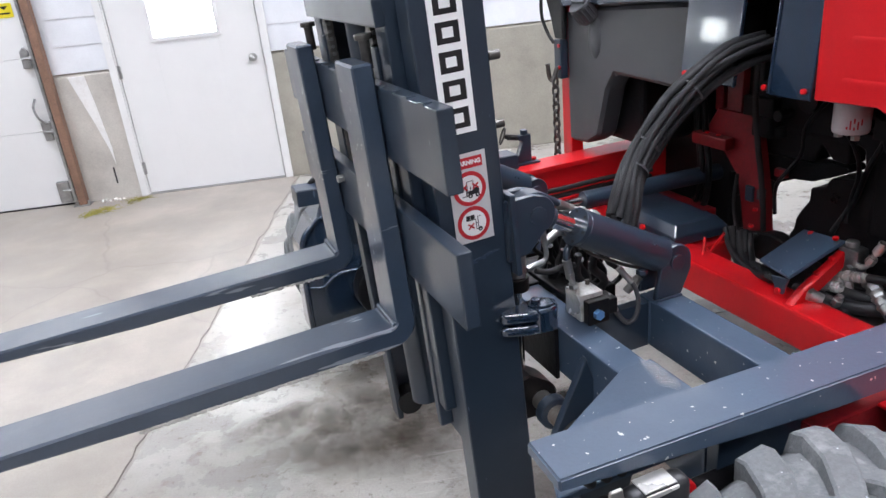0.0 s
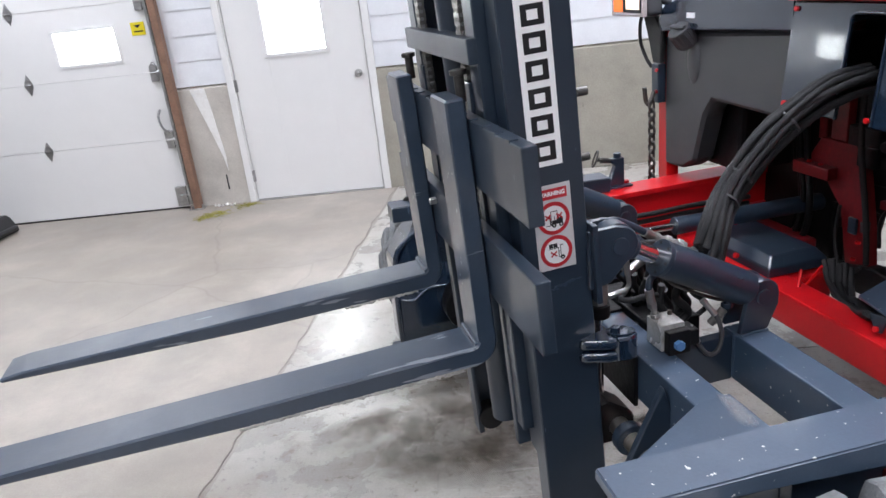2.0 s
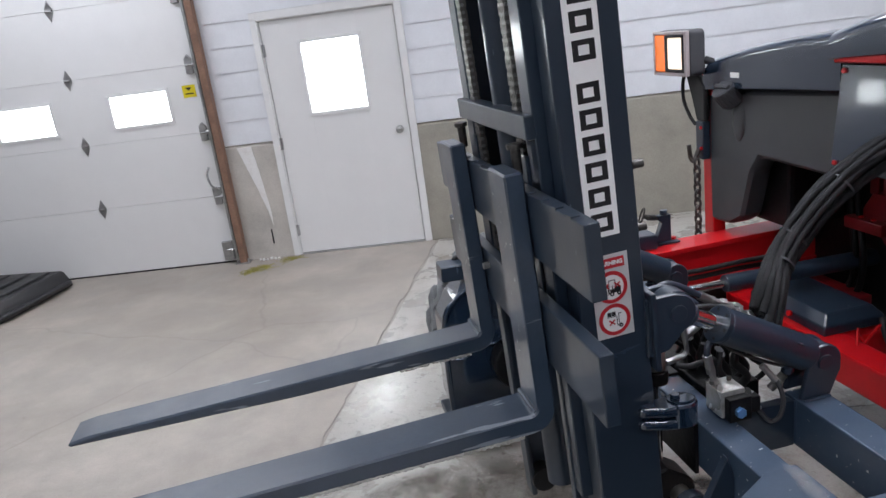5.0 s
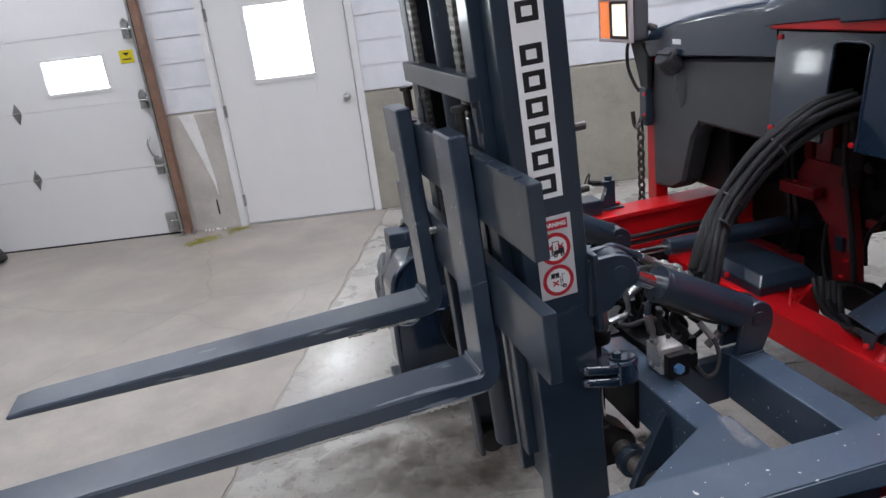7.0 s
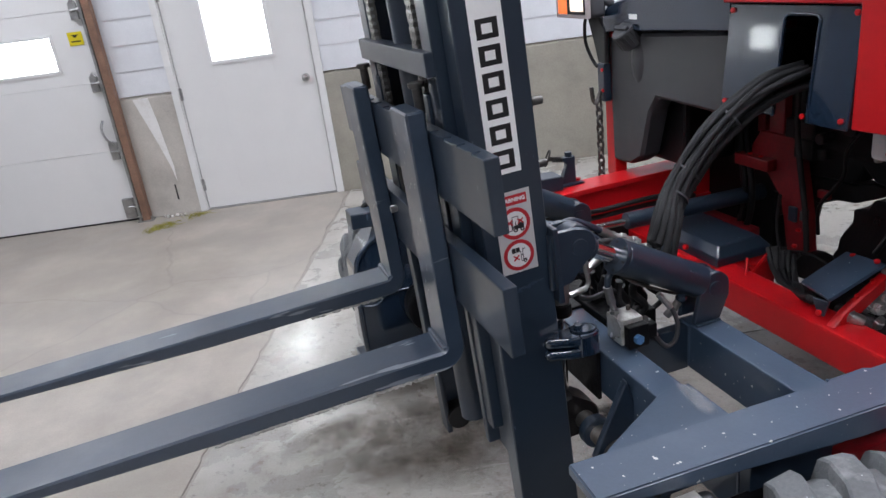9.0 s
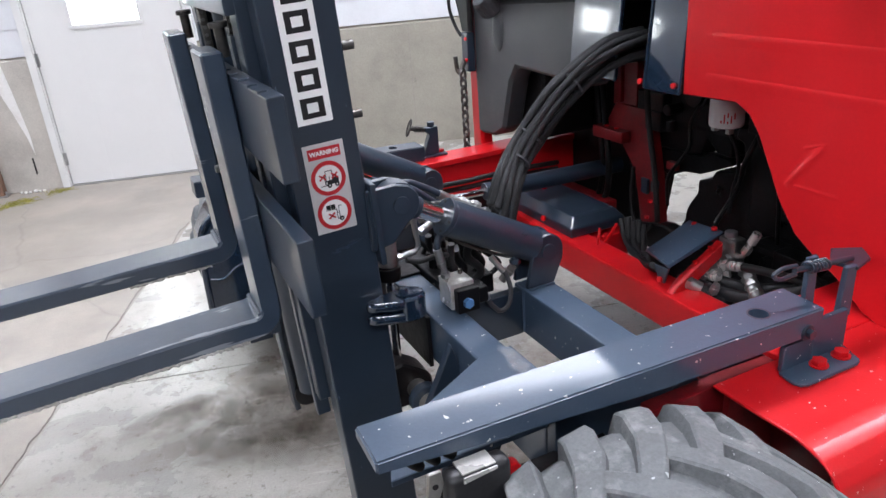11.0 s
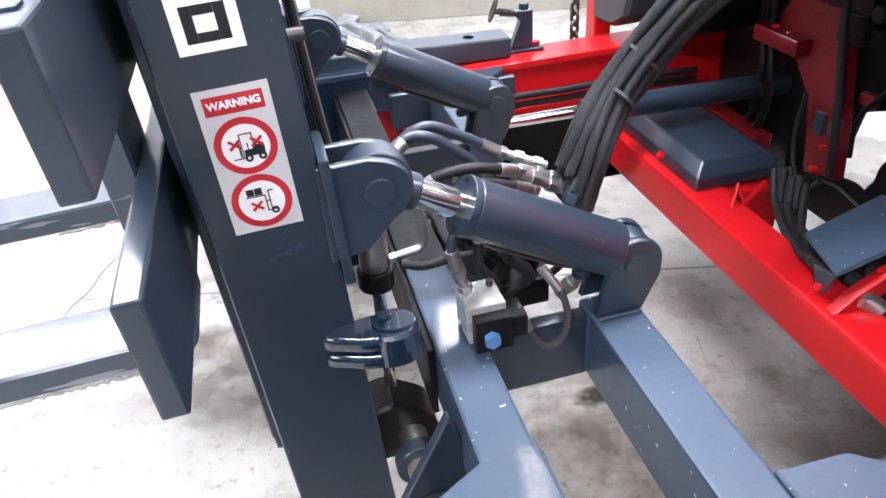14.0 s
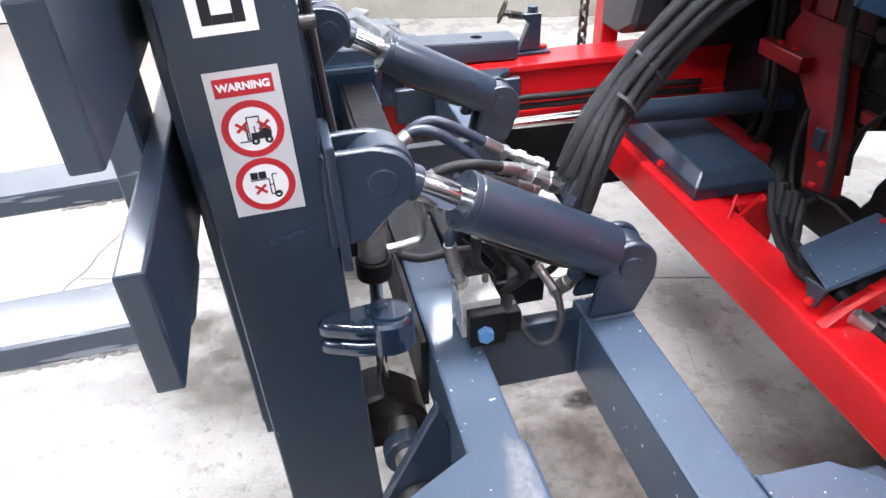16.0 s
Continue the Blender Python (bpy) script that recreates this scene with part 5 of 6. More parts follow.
# red chassis
RX0, RX1 = 1.735, 1.85
b = N()
box(b, RX0, RX1, -0.93, 0.80, 0.395, 0.515, 0.01)
part("cross_member", b, RED, fork, "glossy red chassis cross member")
for s in (NEAR, FAR):
    b = N()
    u0 = 1.10 if s == FAR else 1.44
    sbox(b, s, u0, 3.3, 0.825, 0.95, 0.57, 0.725, 0.004)
    rail = part("side_rail", b, RED, fork, "red chassis side rail")
    for z0, z1 in ((0.712, 0.735), (0.56, 0.583)):
        b = N()
        sbox(b, s, u0 - 0.005, 3.3, 0.785 if s == NEAR else 0.815, 0.952, z0, z1, 0.004)
        part("rail_flange", b, RED, rail)
    if s == NEAR:
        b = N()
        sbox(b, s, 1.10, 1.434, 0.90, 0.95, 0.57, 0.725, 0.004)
        part("rail_nose", b, GRIMESHADERED, rail)
    b = N()
    sbox(b, s, 1.05, 1.44, 0.755, 0.784, 0.61, 0.718, 0.006)
    part("bolted_plate", b, BLUE, fork)
    b = N()
    rod(b, (1.395, s * 0.755, 0.675), (1.395, s * 0.738, 0.675), 0.024, 20, bevel=0.003)
    hexnut(b, (1.395, s * 0.738, 0.675), (1.395, s * 0.728, 0.675), 0.015)
    part("plate_bolt", b, BLUE, fork)

    # fender over the near wheel
    if s == NEAR:
        b = N()
        bend = [105, 120, 135, 150, 165, 180]
        outer = [(-0.953, 0.734), (-1.155, 0.734)] + [(-1.155 + 0.10 * math.cos(radians(a)), 0.634 + 0.10 * math.sin(radians(a))) for a in bend] + [(-1.255, 0.46)]
        inner = [(-1.248, 0.46)] + [(-1.155 + 0.093 * math.cos(radians(a)), 0.634 + 0.093 * math.sin(radians(a))) for a in bend[::-1]] + [(-1.155, 0.727), (-0.953, 0.727)]
        prism(b, outer + inner, "x", 1.252, 2.85, 0.0015)
        fen = part("fender", b, REDWORN, fork, "red steel wheel fender with flecks of dust")
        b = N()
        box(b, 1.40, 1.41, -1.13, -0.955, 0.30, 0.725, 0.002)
        part("bulkhead", b, GRIMESHADERED, fen)
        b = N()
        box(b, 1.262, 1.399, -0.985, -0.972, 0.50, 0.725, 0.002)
        part("apron", b, GRIMESHADERED, fen)
        b = N()
        tube(b, [(1.253, -0.955, 0.731), (1.253, -1.05, 0.731), (1.253, -1.155, 0.731), (1.253, -1.222, 0.703), (1.253, -1.2515, 0.634), (1.253, -1.2515, 0.47)], 0.004, 8)
        part("rolled_edge", b, RED, fen)

    # sprung latch on the fender
    if s == NEAR:
        b = N()
        out = [(1.38, s * 0.998)] + [(1.395 + 0.022 * math.cos(radians(a)), s * (1.036 + 0.022 * math.sin(radians(a)))) for a in (180, 135, 90)]
        out += [(1.535 + 0.022 * math.cos(radians(a)), s * (1.036 + 0.022 * math.sin(radians(a)))) for a in (90, 45, 0)] + [(1.572, s * 0.998)]
        prism(b, out, "z", 0.736, 0.744, 0.002)
        lt = part("latch_bracket", b, WORNLIT, fork, "blue-grey sprung latch bolted to the fender")
        b = N()
        sbox(b, s, 1.39, 1.4705, 0.986, 0.9975, 0.736, 0.796, 0.003)
        sbox(b, s, 1.471, 1.572, 0.986, 0.9975, 0.736, 0.83, 0.003)
        part("latch_flange", b, WORNLIT, lt)
        b = N()
        prism(b, [(1.474, 0.736), (1.512, 0.736), (1.505, 0.955), (1.478, 0.955)], "y", *sorted2(s * 0.95, s * 0.962), 0.003)
        part("latch_upright", b, WORNLIT, lt)
        b = N()
        prism(b, [(1.555, 0.80), (1.597, 0.80), (1.597, 0.92), (1.565, 0.92)], "y", *sorted2(s * 0.972, s * 0.985), 0.003)
        part("latch_upright", b, WORNLIT, lt)
        b = N()
        rod(b, (1.425, s * 1.002, 0.829), (1.425, s * 1.020, 0.829), 0.017, 18, bevel=0.003)
        hexnut(b, (1.425, s * 1.020, 0.829), (1.425, s * 1.030, 0.829), 0.011)
        part("pivot_bolt", b, BLUE, lt)
        b = N()
        rod(b, (1.43, s * 0.966, 0.943), (1.60, s * 0.966, 0.925), 0.006, 12)
        tube(b, [(1.435, s * 0.966, 0.952), (1.40, s * 0.964, 0.954), (1.378, s * 0.962, 0.944), (1.395, s * 0.964, 0.932), (1.435, s * 0.966, 0.934)], 0.0045, 8)
        part("latch_pin", b, BLUE, lt)
        b = N()
        coil = [(1.465 + 0.06 * q / 48, s * 0.966 + 0.0115 * math.cos(q * math.tau / 8), 0.939 - 0.006 * q / 48 + 0.0115 * math.sin(q * math.tau / 8)) for q in range(49)]
        tube(b, coil, 0.003, 6, 1)
        part("latch_spring", b, BLUE, lt)
        b = N()
        prism(b, [(1.57, s * 0.94), (1.63, s * 0.895), (1.685, s * 0.93), (1.65, s * 0.975), (1.59, s * 0.99)], "z", 0.908, 0.916, 0.002)
        part("latch_paddle", b, BLUE, lt)
        for x in (1.463, 1.528):
            b = N()
            rod(b, (x, s * 1.024, 0.745), (x, s * 1.024, 0.748), 0.019, 20)
            hexnut(b, (x, s * 1.024, 0.748), (x, s * 1.024, 0.759), 0.0155)
            part("latch_bolt", b, RED, lt, "red painted hexagon bolt")
    if s == FAR:
        b = N()
        box(b, 1.40, 1.585, 0.895, 0.975, 0.736, 0.744, 0.002)
        lt = part("latch_bracket", b, BLUE, fork, "blue-grey sprung pull latch on the far rail")
        b = N()
        prism(b, [(1.482, 0.7445), (1.556, 0.7445), (1.556, 0.862), (1.497, 0.862), (1.497, 0.846), (1.515, 0.83)], "y", 0.915, 0.945, 0.003)
        part("latch_upright", b, BLUE, lt)
        b = N()
        rod(b, (1.53, 0.93, 0.862), (1.53, 0.93, 0.882), 0.016, 16, bevel=0.003)
        part("latch_boss", b, BLUE, lt)
        b = N()
        rod(b, (1.432, 0.93, 0.866), (1.497, 0.93, 0.853), 0.0065, 12)
        part("latch_pin", b, DARKSTEEL, lt)
        b = N()
        tube(b, [(1.447 + 0.05 * q / 48, 0.93 + 0.011 * math.cos(q * math.tau / 8), 0.863 - 0.010 * q / 48 + 0.011 * math.sin(q * math.tau / 8)) for q in range(49)], 0.003, 6, 1)
        part("latch_spring", b, DARKSTEEL, lt)
        b = N()
        tube(b, [(1.429 + 0.013 * math.sin(q * math.tau / 12), 0.93 + 0.012 * math.cos(q * math.tau / 12), 0.872 + 0.032 * math.sin(q * math.tau / 12)) for q in range(13)], 0.0042, 8, 3)
        part("pull_ring", b, DARKSTEEL, lt)
        for x in (1.412, 1.57):
            b = N()
            hexnut(b, (x, 0.93, 0.745), (x, 0.93, 0.756), 0.0135)
            part("latch_bolt", b, RED, lt)

    # wheel: tyre with angled lugs, rim, hub
    cx, R = 0.92, 0.42
    y0, y1 = 1.02, 1.31
    wheel = new("wheel")
    wheel.parent = fork
    wheel["label"] = "dusty chunky forklift wheel"
    b = N()
    prof = [(0.21, y0 + 0.03), (0.30, y0), (0.37, y0 + 0.005), (R - 0.028, y0 + 0.035), (R - 0.022, (y0 + y1) / 2), (R - 0.028, y1 - 0.035), (0.37, y1 - 0.005), (0.30, y1), (0.21, y1 - 0.03)]
    seg = 64
    rings = [[b.verts.new((cx + rad * math.cos(k * math.tau / seg), s * yy, R + rad * math.sin(k * math.tau / seg))) for k in range(seg)] for rad, yy in prof]
    for u, v in zip(rings, rings[1:]):
        for k in range(seg):
            b.faces.new((u[k], u[(k + 1) % seg], v[(k + 1) % seg], v[k]))
    part("tyre", b, TYRE, wheel)
    ym = (y0 + y1) / 2
    for k in range(22):
        for side in (0, 1):
            a = (k + 0.5 * side) * math.tau / 22
            da = math.tau / 22
            ya, yb = (y0 - 0.002, ym + 0.035) if side == 0 else (y1 + 0.002, ym - 0.035)
            b = bmesh.new()
            vs = []
            for rad0, rad1, yy, aa, wd in ((0.355, R - 0.014, ya, a, 0.29), (R - 0.05, R, ya + (yb - ya) * 0.16, a + da * 0.05, 0.29), (R - 0.05, R + 0.001, ya + (yb - ya) * 0.45, a + da * 0.20, 0.30), (R - 0.05, R, ya + (yb - ya) * 0.75, a + da * 0.52, 0.29), (R - 0.05, R - 0.002, yb, a + da * 0.86, 0.27)):
                row = []
                for rad, ww in ((rad0, wd * 1.15), (rad1, wd * 0.85)):
                    for sg in (-1, 1):
                        ang = aa + sg * da * ww
                        row.append(b.verts.new((cx + rad * math.cos(ang), s * yy, R + rad * math.sin(ang))))
                vs.append(row)
            for u, v in zip(vs, vs[1:]):
                b.faces.new((u[0], u[2], v[2], v[0])), b.faces.new((u[2], u[3], v[3], v[2])), b.faces.new((u[3], u[1], v[1], v[3])), b.faces.new((u[1], u[0], v[0], v[1]))
            b.faces.new(vs[0]), b.faces.new(vs[-1])
            bmesh.ops.recalc_face_normals(b, faces=b.faces)
            bmesh.ops.bevel(b, geom=[e for e in b.edges if e.calc_face_angle(0) > 0.6], offset=0.004, segments=1, affect="EDGES")
            for v in b.verts:
                v.co += v.co.normalized() * 0.0022 * noise.noise(v.co * 60)
            part("tread_lug", b, TYRE, wheel)
    b = N()
    rod(b, (cx, s * (y0 + 0.05), R), (cx, s * (y1 - 0.05), R), 0.22, 40, bevel=0.01)
    part("rim", b, RED, wheel)
    b = N()
    rod(b, (cx, s * (y1 - 0.06), R), (cx, s * (y1 - 0.02), R), 0.09, 28, bevel=0.008)
    for k in range(6):
        a = k * math.tau / 6
        hexnut(b, (cx + 0.13 * math.cos(a), s * (y1 - 0.05), R + 0.13 * math.sin(a)), (cx + 0.13 * math.cos(a), s * (y1 - 0.025), R + 0.13 * math.sin(a)), 0.014)
    part("hub", b, RED, wheel)
    # inner leg with the wheel motor
    b = N()
    if s == FAR:
        prism(b, [(0.56, 0.72), (0.66, 0.78), (1.02, 0.78), (1.02, 0.34), (0.90, 0.195), (0.53, 0.195), (0.492, 0.25), (0.50, 0.62)], "y", 0.80, 0.985, 0.01)
    else:
        prism(b, [(0.56, 0.64), (0.62, 0.69), (1.02, 0.69), (1.02, 0.34), (0.90, 0.195), (0.53, 0.195), (0.492, 0.25), (0.50, 0.58)], "y", -0.985, -0.90, 0.01)
    leg = part("wheel_leg", b, GLOSSBLUE if s == FAR else CASTING, fork, "wheel leg with a flat foot")
    b = N()
    sbox(b, s, 0.475, 0.70, 0.795, 1.0, 0.160, 0.194, 0.005)
    part("leg_foot", b, BLUE, fork)
    b = N()
    rim_line = [(0.66, 0.775 if s == FAR else 0.68), (0.56, 0.718 if s == FAR else 0.64), (0.502, 0.62), (0.494, 0.25), (0.53, 0.20), (0.70, 0.20)]
    tube(b, [(x, s * (0.80 if s == FAR else 0.90), z) for x, z in rim_line], 0.011, 8, 5)
    tube(b, [(x, s * (0.797 if s == FAR else 0.897), z) for x, z in ((0.51, 0.47), (0.56, 0.462), (0.62, 0.50), (0.70, 0.50))], 0.006, 8, 5)
    part("leg_lip", b, GLOSSBLUE if s == FAR else CASTING, leg)
    b = N()
    rod(b, (0.78, s * 0.72, 0.425), (0.78, s * 0.80, 0.425), 0.11, 28, bevel=0.01)
    part("wheel_motor", b, CASTING, fork)
    b = N()
    for k in range(3):
        tube(b, [(0.62 + 0.03 * k, s * 0.93, 0.79), (0.60 + 0.03 * k, s * 0.95, 0.83), (0.66 + 0.03 * k, s * 0.93, 0.85), (0.74 + 0.03 * k, s * 0.88, 0.78)], 0.01)
    part("leg_hose", b, BLACK, fork)

b = N()
rod(b, (1.26, 0.53, 0.675), (1.58, 0.52, 0.675), 0.014, 16)
part("reach_piston", b, CHROME, fork, "chrome reach cylinder rod")
b = N()
rod(b, (1.55, 0.52, 0.675), (2.2, 0.50, 0.665), 0.034, 24, bevel=0.004)
part("reach_cylinder", b, BLUE, fork)

# black buffer block with a plated catch, and a small red reflector, under the near bar's end
b = N()
box(b, 0.628, 0.742, -1.03, -0.989, 0.690, 0.826, 0.018, None, 4)
buf = part("buffer_block", b, TUB, fork, "black rubber buffer block below the end bar")
b = N()
prism(b, [(0.652, 0.8265), (0.712, 0.8265), (0.712, 0.8295), (0.652, 0.8295)], "y", -1.028, -0.992, 0.001)
prism(b, [(0.652, 0.814), (0.712, 0.820), (0.712, 0.8265), (0.652, 0.8265)], "y", -1.0335, -1.0305, 0.001)
part("catch_plate", b, BRIGHT, buf, "bright plated catch plate")
b = N()
prism(b, [(0.596, 0.79), (0.618, 0.782), (0.628, 0.81), (0.624, 0.838), (0.602, 0.838)], "y", -1.012, -1.004, 0.002)
tab = part("anchor_tab", b, STEEL, fork, "bare steel anchor tab")
b = N()
rod(b, (0.612, -1.012, 0.812), (0.612, -1.0135, 0.812), 0.005, 14)
part("tab_bore", b, INK, tab)
b = N()
rod(b, (0.765, -0.975, 0.765), (0.762, -1.0, 0.768), 0.014, 20, bevel=0.004)
part("reflector", b, RED, fork, "small round red reflector")
b = N()
hexnut(b, (0.60, -0.985, 0.745), (0.60, -1.01, 0.745), 0.02)
part("anchor_bolt", b, BLUE, fork)

# far underbody: black belly plate, pipes along the rail
b = N()
prism(b, [(1.30, 0.56), (1.36, 0.30), (1.78, 0.28), (2.3, 0.28), (2.3, 0.56)], "y", 0.795, 0.815, 0.004)
part("belly_plate", b, CASTING, fork, "black greasy belly plate")
for z, y in ((0.655, 0.745), (0.625, 0.75)):
    hose("rail_hose", [(1.30, y, z - 0.02), (1.42, y, z), (1.60, y + 0.005, z - 0.004), (1.80, y, z), (2.05, y, z - 0.01)], 0.011, ends=False)
b = N()
box(b, 1.18, 1.30, 0.40, 0.80, 0.40, 0.595, 0.01)
part("tie_box", b, CASTING, fork)

# folded covers on the cross member
def hat_cover(name, x0, x1, y0, y1, z0, z1, inset, tilt, label, turn=0):
    b = N()
    m = Matrix.Translation(((x0 + x1) / 2, (y0 + y1) / 2, z0)) @ Matrix.Rotation(radians(turn), 4, "Z") @ Matrix.Rotation(radians(tilt), 4, "Y")
    hx, hy, h = (x1 - x0) / 2, (y1 - y0) / 2, z1 - z0
    t = bmesh.new()
    lo = [t.verts.new((sx * hx, sy * hy, 0)) for sx, sy in ((-1, -1), (1, -1), (1, 1), (-1, 1))]
    mi = [t.verts.new((sx * hx, sy * hy, h * 0.5)) for sx, sy in ((-1, -1), (1, -1), (1, 1), (-1, 1))]
    up = [t.verts.new((sx * (hx - inset), sy * (hy - inset), h)) for sx, sy in ((-1, -1), (1, -1), (1, 1), (-1, 1))]
    for lower, upper in ((lo, mi), (mi, up)):
        for k in range(4):
            j = (k + 1) % 4
            t.faces.new((lower[k], lower[j], upper[j], upper[k]))
    t.faces.new(up), t.faces.new(lo[::-1])
    bmesh.ops.bevel(t, geom=list(t.edges), offset=0.004, segments=1, affect="EDGES")
    bmesh.ops.transform(t, matrix=m, verts=t.verts)
    merge(b, t)
    return part(name, b, BLUE, fork, label)


cov = hat_cover("front_cover", 1.765, 2.015, 0.245, 0.67, 0.515, 0.588, 0.03, 0, "folded blue-grey cover plate on the cross member")
for p in ((1.762, 0.42, 0.545), (1.90, 0.62, 0.59)):
    b = N()
    rod(b, p, (p[0] - 0.012, p[1], p[2] + 0.004), 0.011, 14, bevel=0.002)
    part("cover_bolt", b, RED, cov)
b = N()
box(b, 1.80, 2.02, 0.22, 0.36, 0.36, 0.50, 0.006)
part("cover_box", b, RED, fork)
b = N()
for k in range(2):
    tube(b, [(1.80 + k * 0.07, 0.20, 0.515), (1.82 + k * 0.07, 0.17, 0.46), (1.86 + k * 0.07, 0.17, 0.42)], 0.006)
part("tie_rod", b, RED, fork)
b = N()
q = [Vector(p) for p in ((1.755, -0.285, 0.596), (1.822, -0.104, 0.572), (2.008, -0.108, 0.638), (1.96, -0.30, 0.672))]
lift = (q[1] - q[0]).cross(q[3] - q[0]).normalized() * -0.01
if lift.z < 0:
    lift = -lift
vs = [b.verts.new(p) for p in q] + [b.verts.new(p + lift) for p in q]
for f in ((0, 1, 2, 3), (4, 5, 6, 7), (0, 1, 5, 4), (1, 2, 6, 5), (2, 3, 7, 6), (3, 0, 4, 7)):
    b.faces.new([vs[k] for k in f])
bmesh.ops.recalc_face_normals(b, faces=b.faces)
bmesh.ops.bevel(b, geom=list(b.edges), offset=0.003, segments=2, affect="EDGES")
cov = part("front_cover", b, WORNLIT, fork, "bent blue-grey cover plate beside the cross member")
b = N()
prism(b, [(-0.255, 0.530), (-0.228, 0.530), (-0.205, 0.580), (-0.272, 0.590)], "x", 1.765, 1.773, 0.002)
part("cover_tab", b, BLUE, cov)
for p, d in (((1.764, -0.24, 0.54), (-0.009, 0, 0.002)), ((1.95, -0.27, 0.676), (-0.002, 0, 0.009)), ((1.985, -0.15, 0.645), (-0.002, 0, 0.009))):
    b = N()
    rod(b, p, Vector(p) + Vector(d), 0.0095, 14, bevel=0.002)
    part("cover_bolt", b, RED, cov)
b = N()
prism(b, [(1.75, 0.49), (1.81, 0.50), (1.96, 0.59), (1.96, 0.645), (1.80, 0.555), (1.75, 0.511)], "y", -0.304, -0.274, 0.005)
rail = part("valve_rail", b, RED, fork)
for k in (1, 3):
    b = N()
    hexnut(b, (1.83 + k * 0.03, -0.289, 0.571 + k * 0.0172), (1.826 + k * 0.03, -0.289, 0.580 + k * 0.0172), 0.008)
    part("rail_bolt", b, RED, rail)
b = N()
prism(b, [(1.80, 0.44), (2.02, 0.44), (2.02, 0.545), (1.96, 0.53), (1.83, 0.49), (1.80, 0.475)], "y", -0.40, -0.305, 0.006)
part("valve_bank", b, CASTING, fork, "oily black valve bank beside the cover")
b = N()
box(b, 1.84, 2.10, -0.335, 0.0, 0.36, 0.50, 0.01)
part("valve_chest", b, CASTING, fork, "oily black valve chest")
b = N()
box(b, 1.86, 2.10, -0.48, -0.34, 0.40, 0.48, 0.01)
cv = part("control_valve", b, DARKSTEEL, fork, "oily control valve with plated fittings")
for p, q in (((1.90, -0.275, 0.515), (1.905, -0.30, 0.55)), ((1.875, -0.345, 0.48), (1.872, -0.37, 0.545)), ((1.955, -0.345, 0.48), (1.96, -0.315, 0.565))):
    p, q = Vector(p), Vector(q)
    b = N()
    rod(b, p, q, 0.011, 12)
    hexnut(b, p + (q - p) * 0.5, p + (q - p) * 0.8, 0.016)
    part("fitting", b, GALV, cv)
# grey relief valve with an elbow pipe, and thick ringed couplings on the valve
b = N()
box(b, 1.995, 2.05, -0.316, -0.245, 0.5, 0.638, 0.012)
rod(b, (1.998, -0.262, 0.60), (1.972, -0.262, 0.60), 0.016, 16, bevel=0.003)
rod(b, (2.02, -0.275, 0.636), (2.02, -0.275, 0.656), 0.020, 18, bevel=0.004)
hexnut(b, (1.996, -0.296, 0.575), (1.978, -0.296, 0.575), 0.014)
part("relief_valve", b, GALV, cv, "dull grey relief valve body")
b = N()
tube(b, [(2.01, -0.295, 0.60), (2.005, -0.32, 0.588), (2.005, -0.345, 0.600), (2.012, -0.36, 0.64), (2.018, -0.376, 0.675)], 0.0085, 12)
rod(b, (2.0135, -0.363, 0.645), (2.019, -0.379, 0.682), 0.0145, 16, bevel=0.002)
hexnut(b, (2.008, -0.346, 0.606), (2.0115, -0.357, 0.630), 0.015)
part("elbow_pipe", b, BRIGHT, cv)
for p, q, r in (((1.955, -0.275, 0.556), (1.962, -0.385, 0.585), 0.017), ((1.915, -0.245, 0.528), (1.918, -0.335, 0.545), 0.019)):
    p, q = Vector(p), Vector(q)
    b = N()
    rod(b, p, q, r * 0.8, 18, bevel=0.002)
    for f in (0.15, 0.30, 0.62, 0.74, 0.86):
        c = p + (q - p) * f
        e = (q - p).normalized() * 0.004
        rod(b, c - e, c + e, r, 18, bevel=0.0015)
    hexnut(b, p + (q - p) * 0.38, p + (q - p) * 0.54, r * 1.15)
    part("ringed_coupling", b, BRIGHT, cv, "bright plated coupling with raised rings")
hose("hydraulic_hose", [(1.962, -0.385, 0.585), (1.965, -0.43, 0.594), (1.968, -0.475, 0.600), (1.985, -0.54, 0.602), (2.03, -0.62, 0.585)], 0.0135, ends=False)
hose("hydraulic_hose", [(1.925, -0.285, 0.545), (1.997, -0.32, 0.545), (2.075, -0.384, 0.535), (2.15, -0.42, 0.525), (2.23, -0.44, 0.52)], 0.0165)
hose("hydraulic_hose", [(1.833, -0.30, 0.53), (1.867, -0.335, 0.505), (1.912, -0.394, 0.48), (2.018, -0.43, 0.47), (2.14, -0.45, 0.49)], 0.0165)
# thick glossy hoses that sweep round behind the cross member
for dx, dz, rad in ((0.0, 0.0, 0.021), (0.05, 0.015, 0.019), (0.10, 0.035, 0.019)):
    hose("hydraulic_hose", [(1.885 + dx, -0.20, 0.50 + dz), (1.885 + dx, -0.285, 0.505 + dz), (1.893 + dx, -0.36, 0.507 + dz), (1.915 + dx, -0.445, 0.518 + dz), (1.965 + dx, -0.53, 0.548 + dz), (2.05 + dx, -0.60, 0.60 + dz), (2.18 + dx, -0.63, 0.64 + dz)], rad, TUB, "glossy black hydraulic hose", ends=False)
for k in range(4):
    hose("hydraulic_hose", [(1.90 + 0.03 * k, -0.50 + 0.04 * k, 0.55), (1.86 + 0.04 * k, -0.58 + 0.03 * k, 0.53 - 0.02 * k), (1.95 + 0.04 * k, -0.68, 0.50 - 0.02 * k), (2.15 + 0.03 * k, -0.72, 0.52), (2.4, -0.6, 0.56)], 0.016)
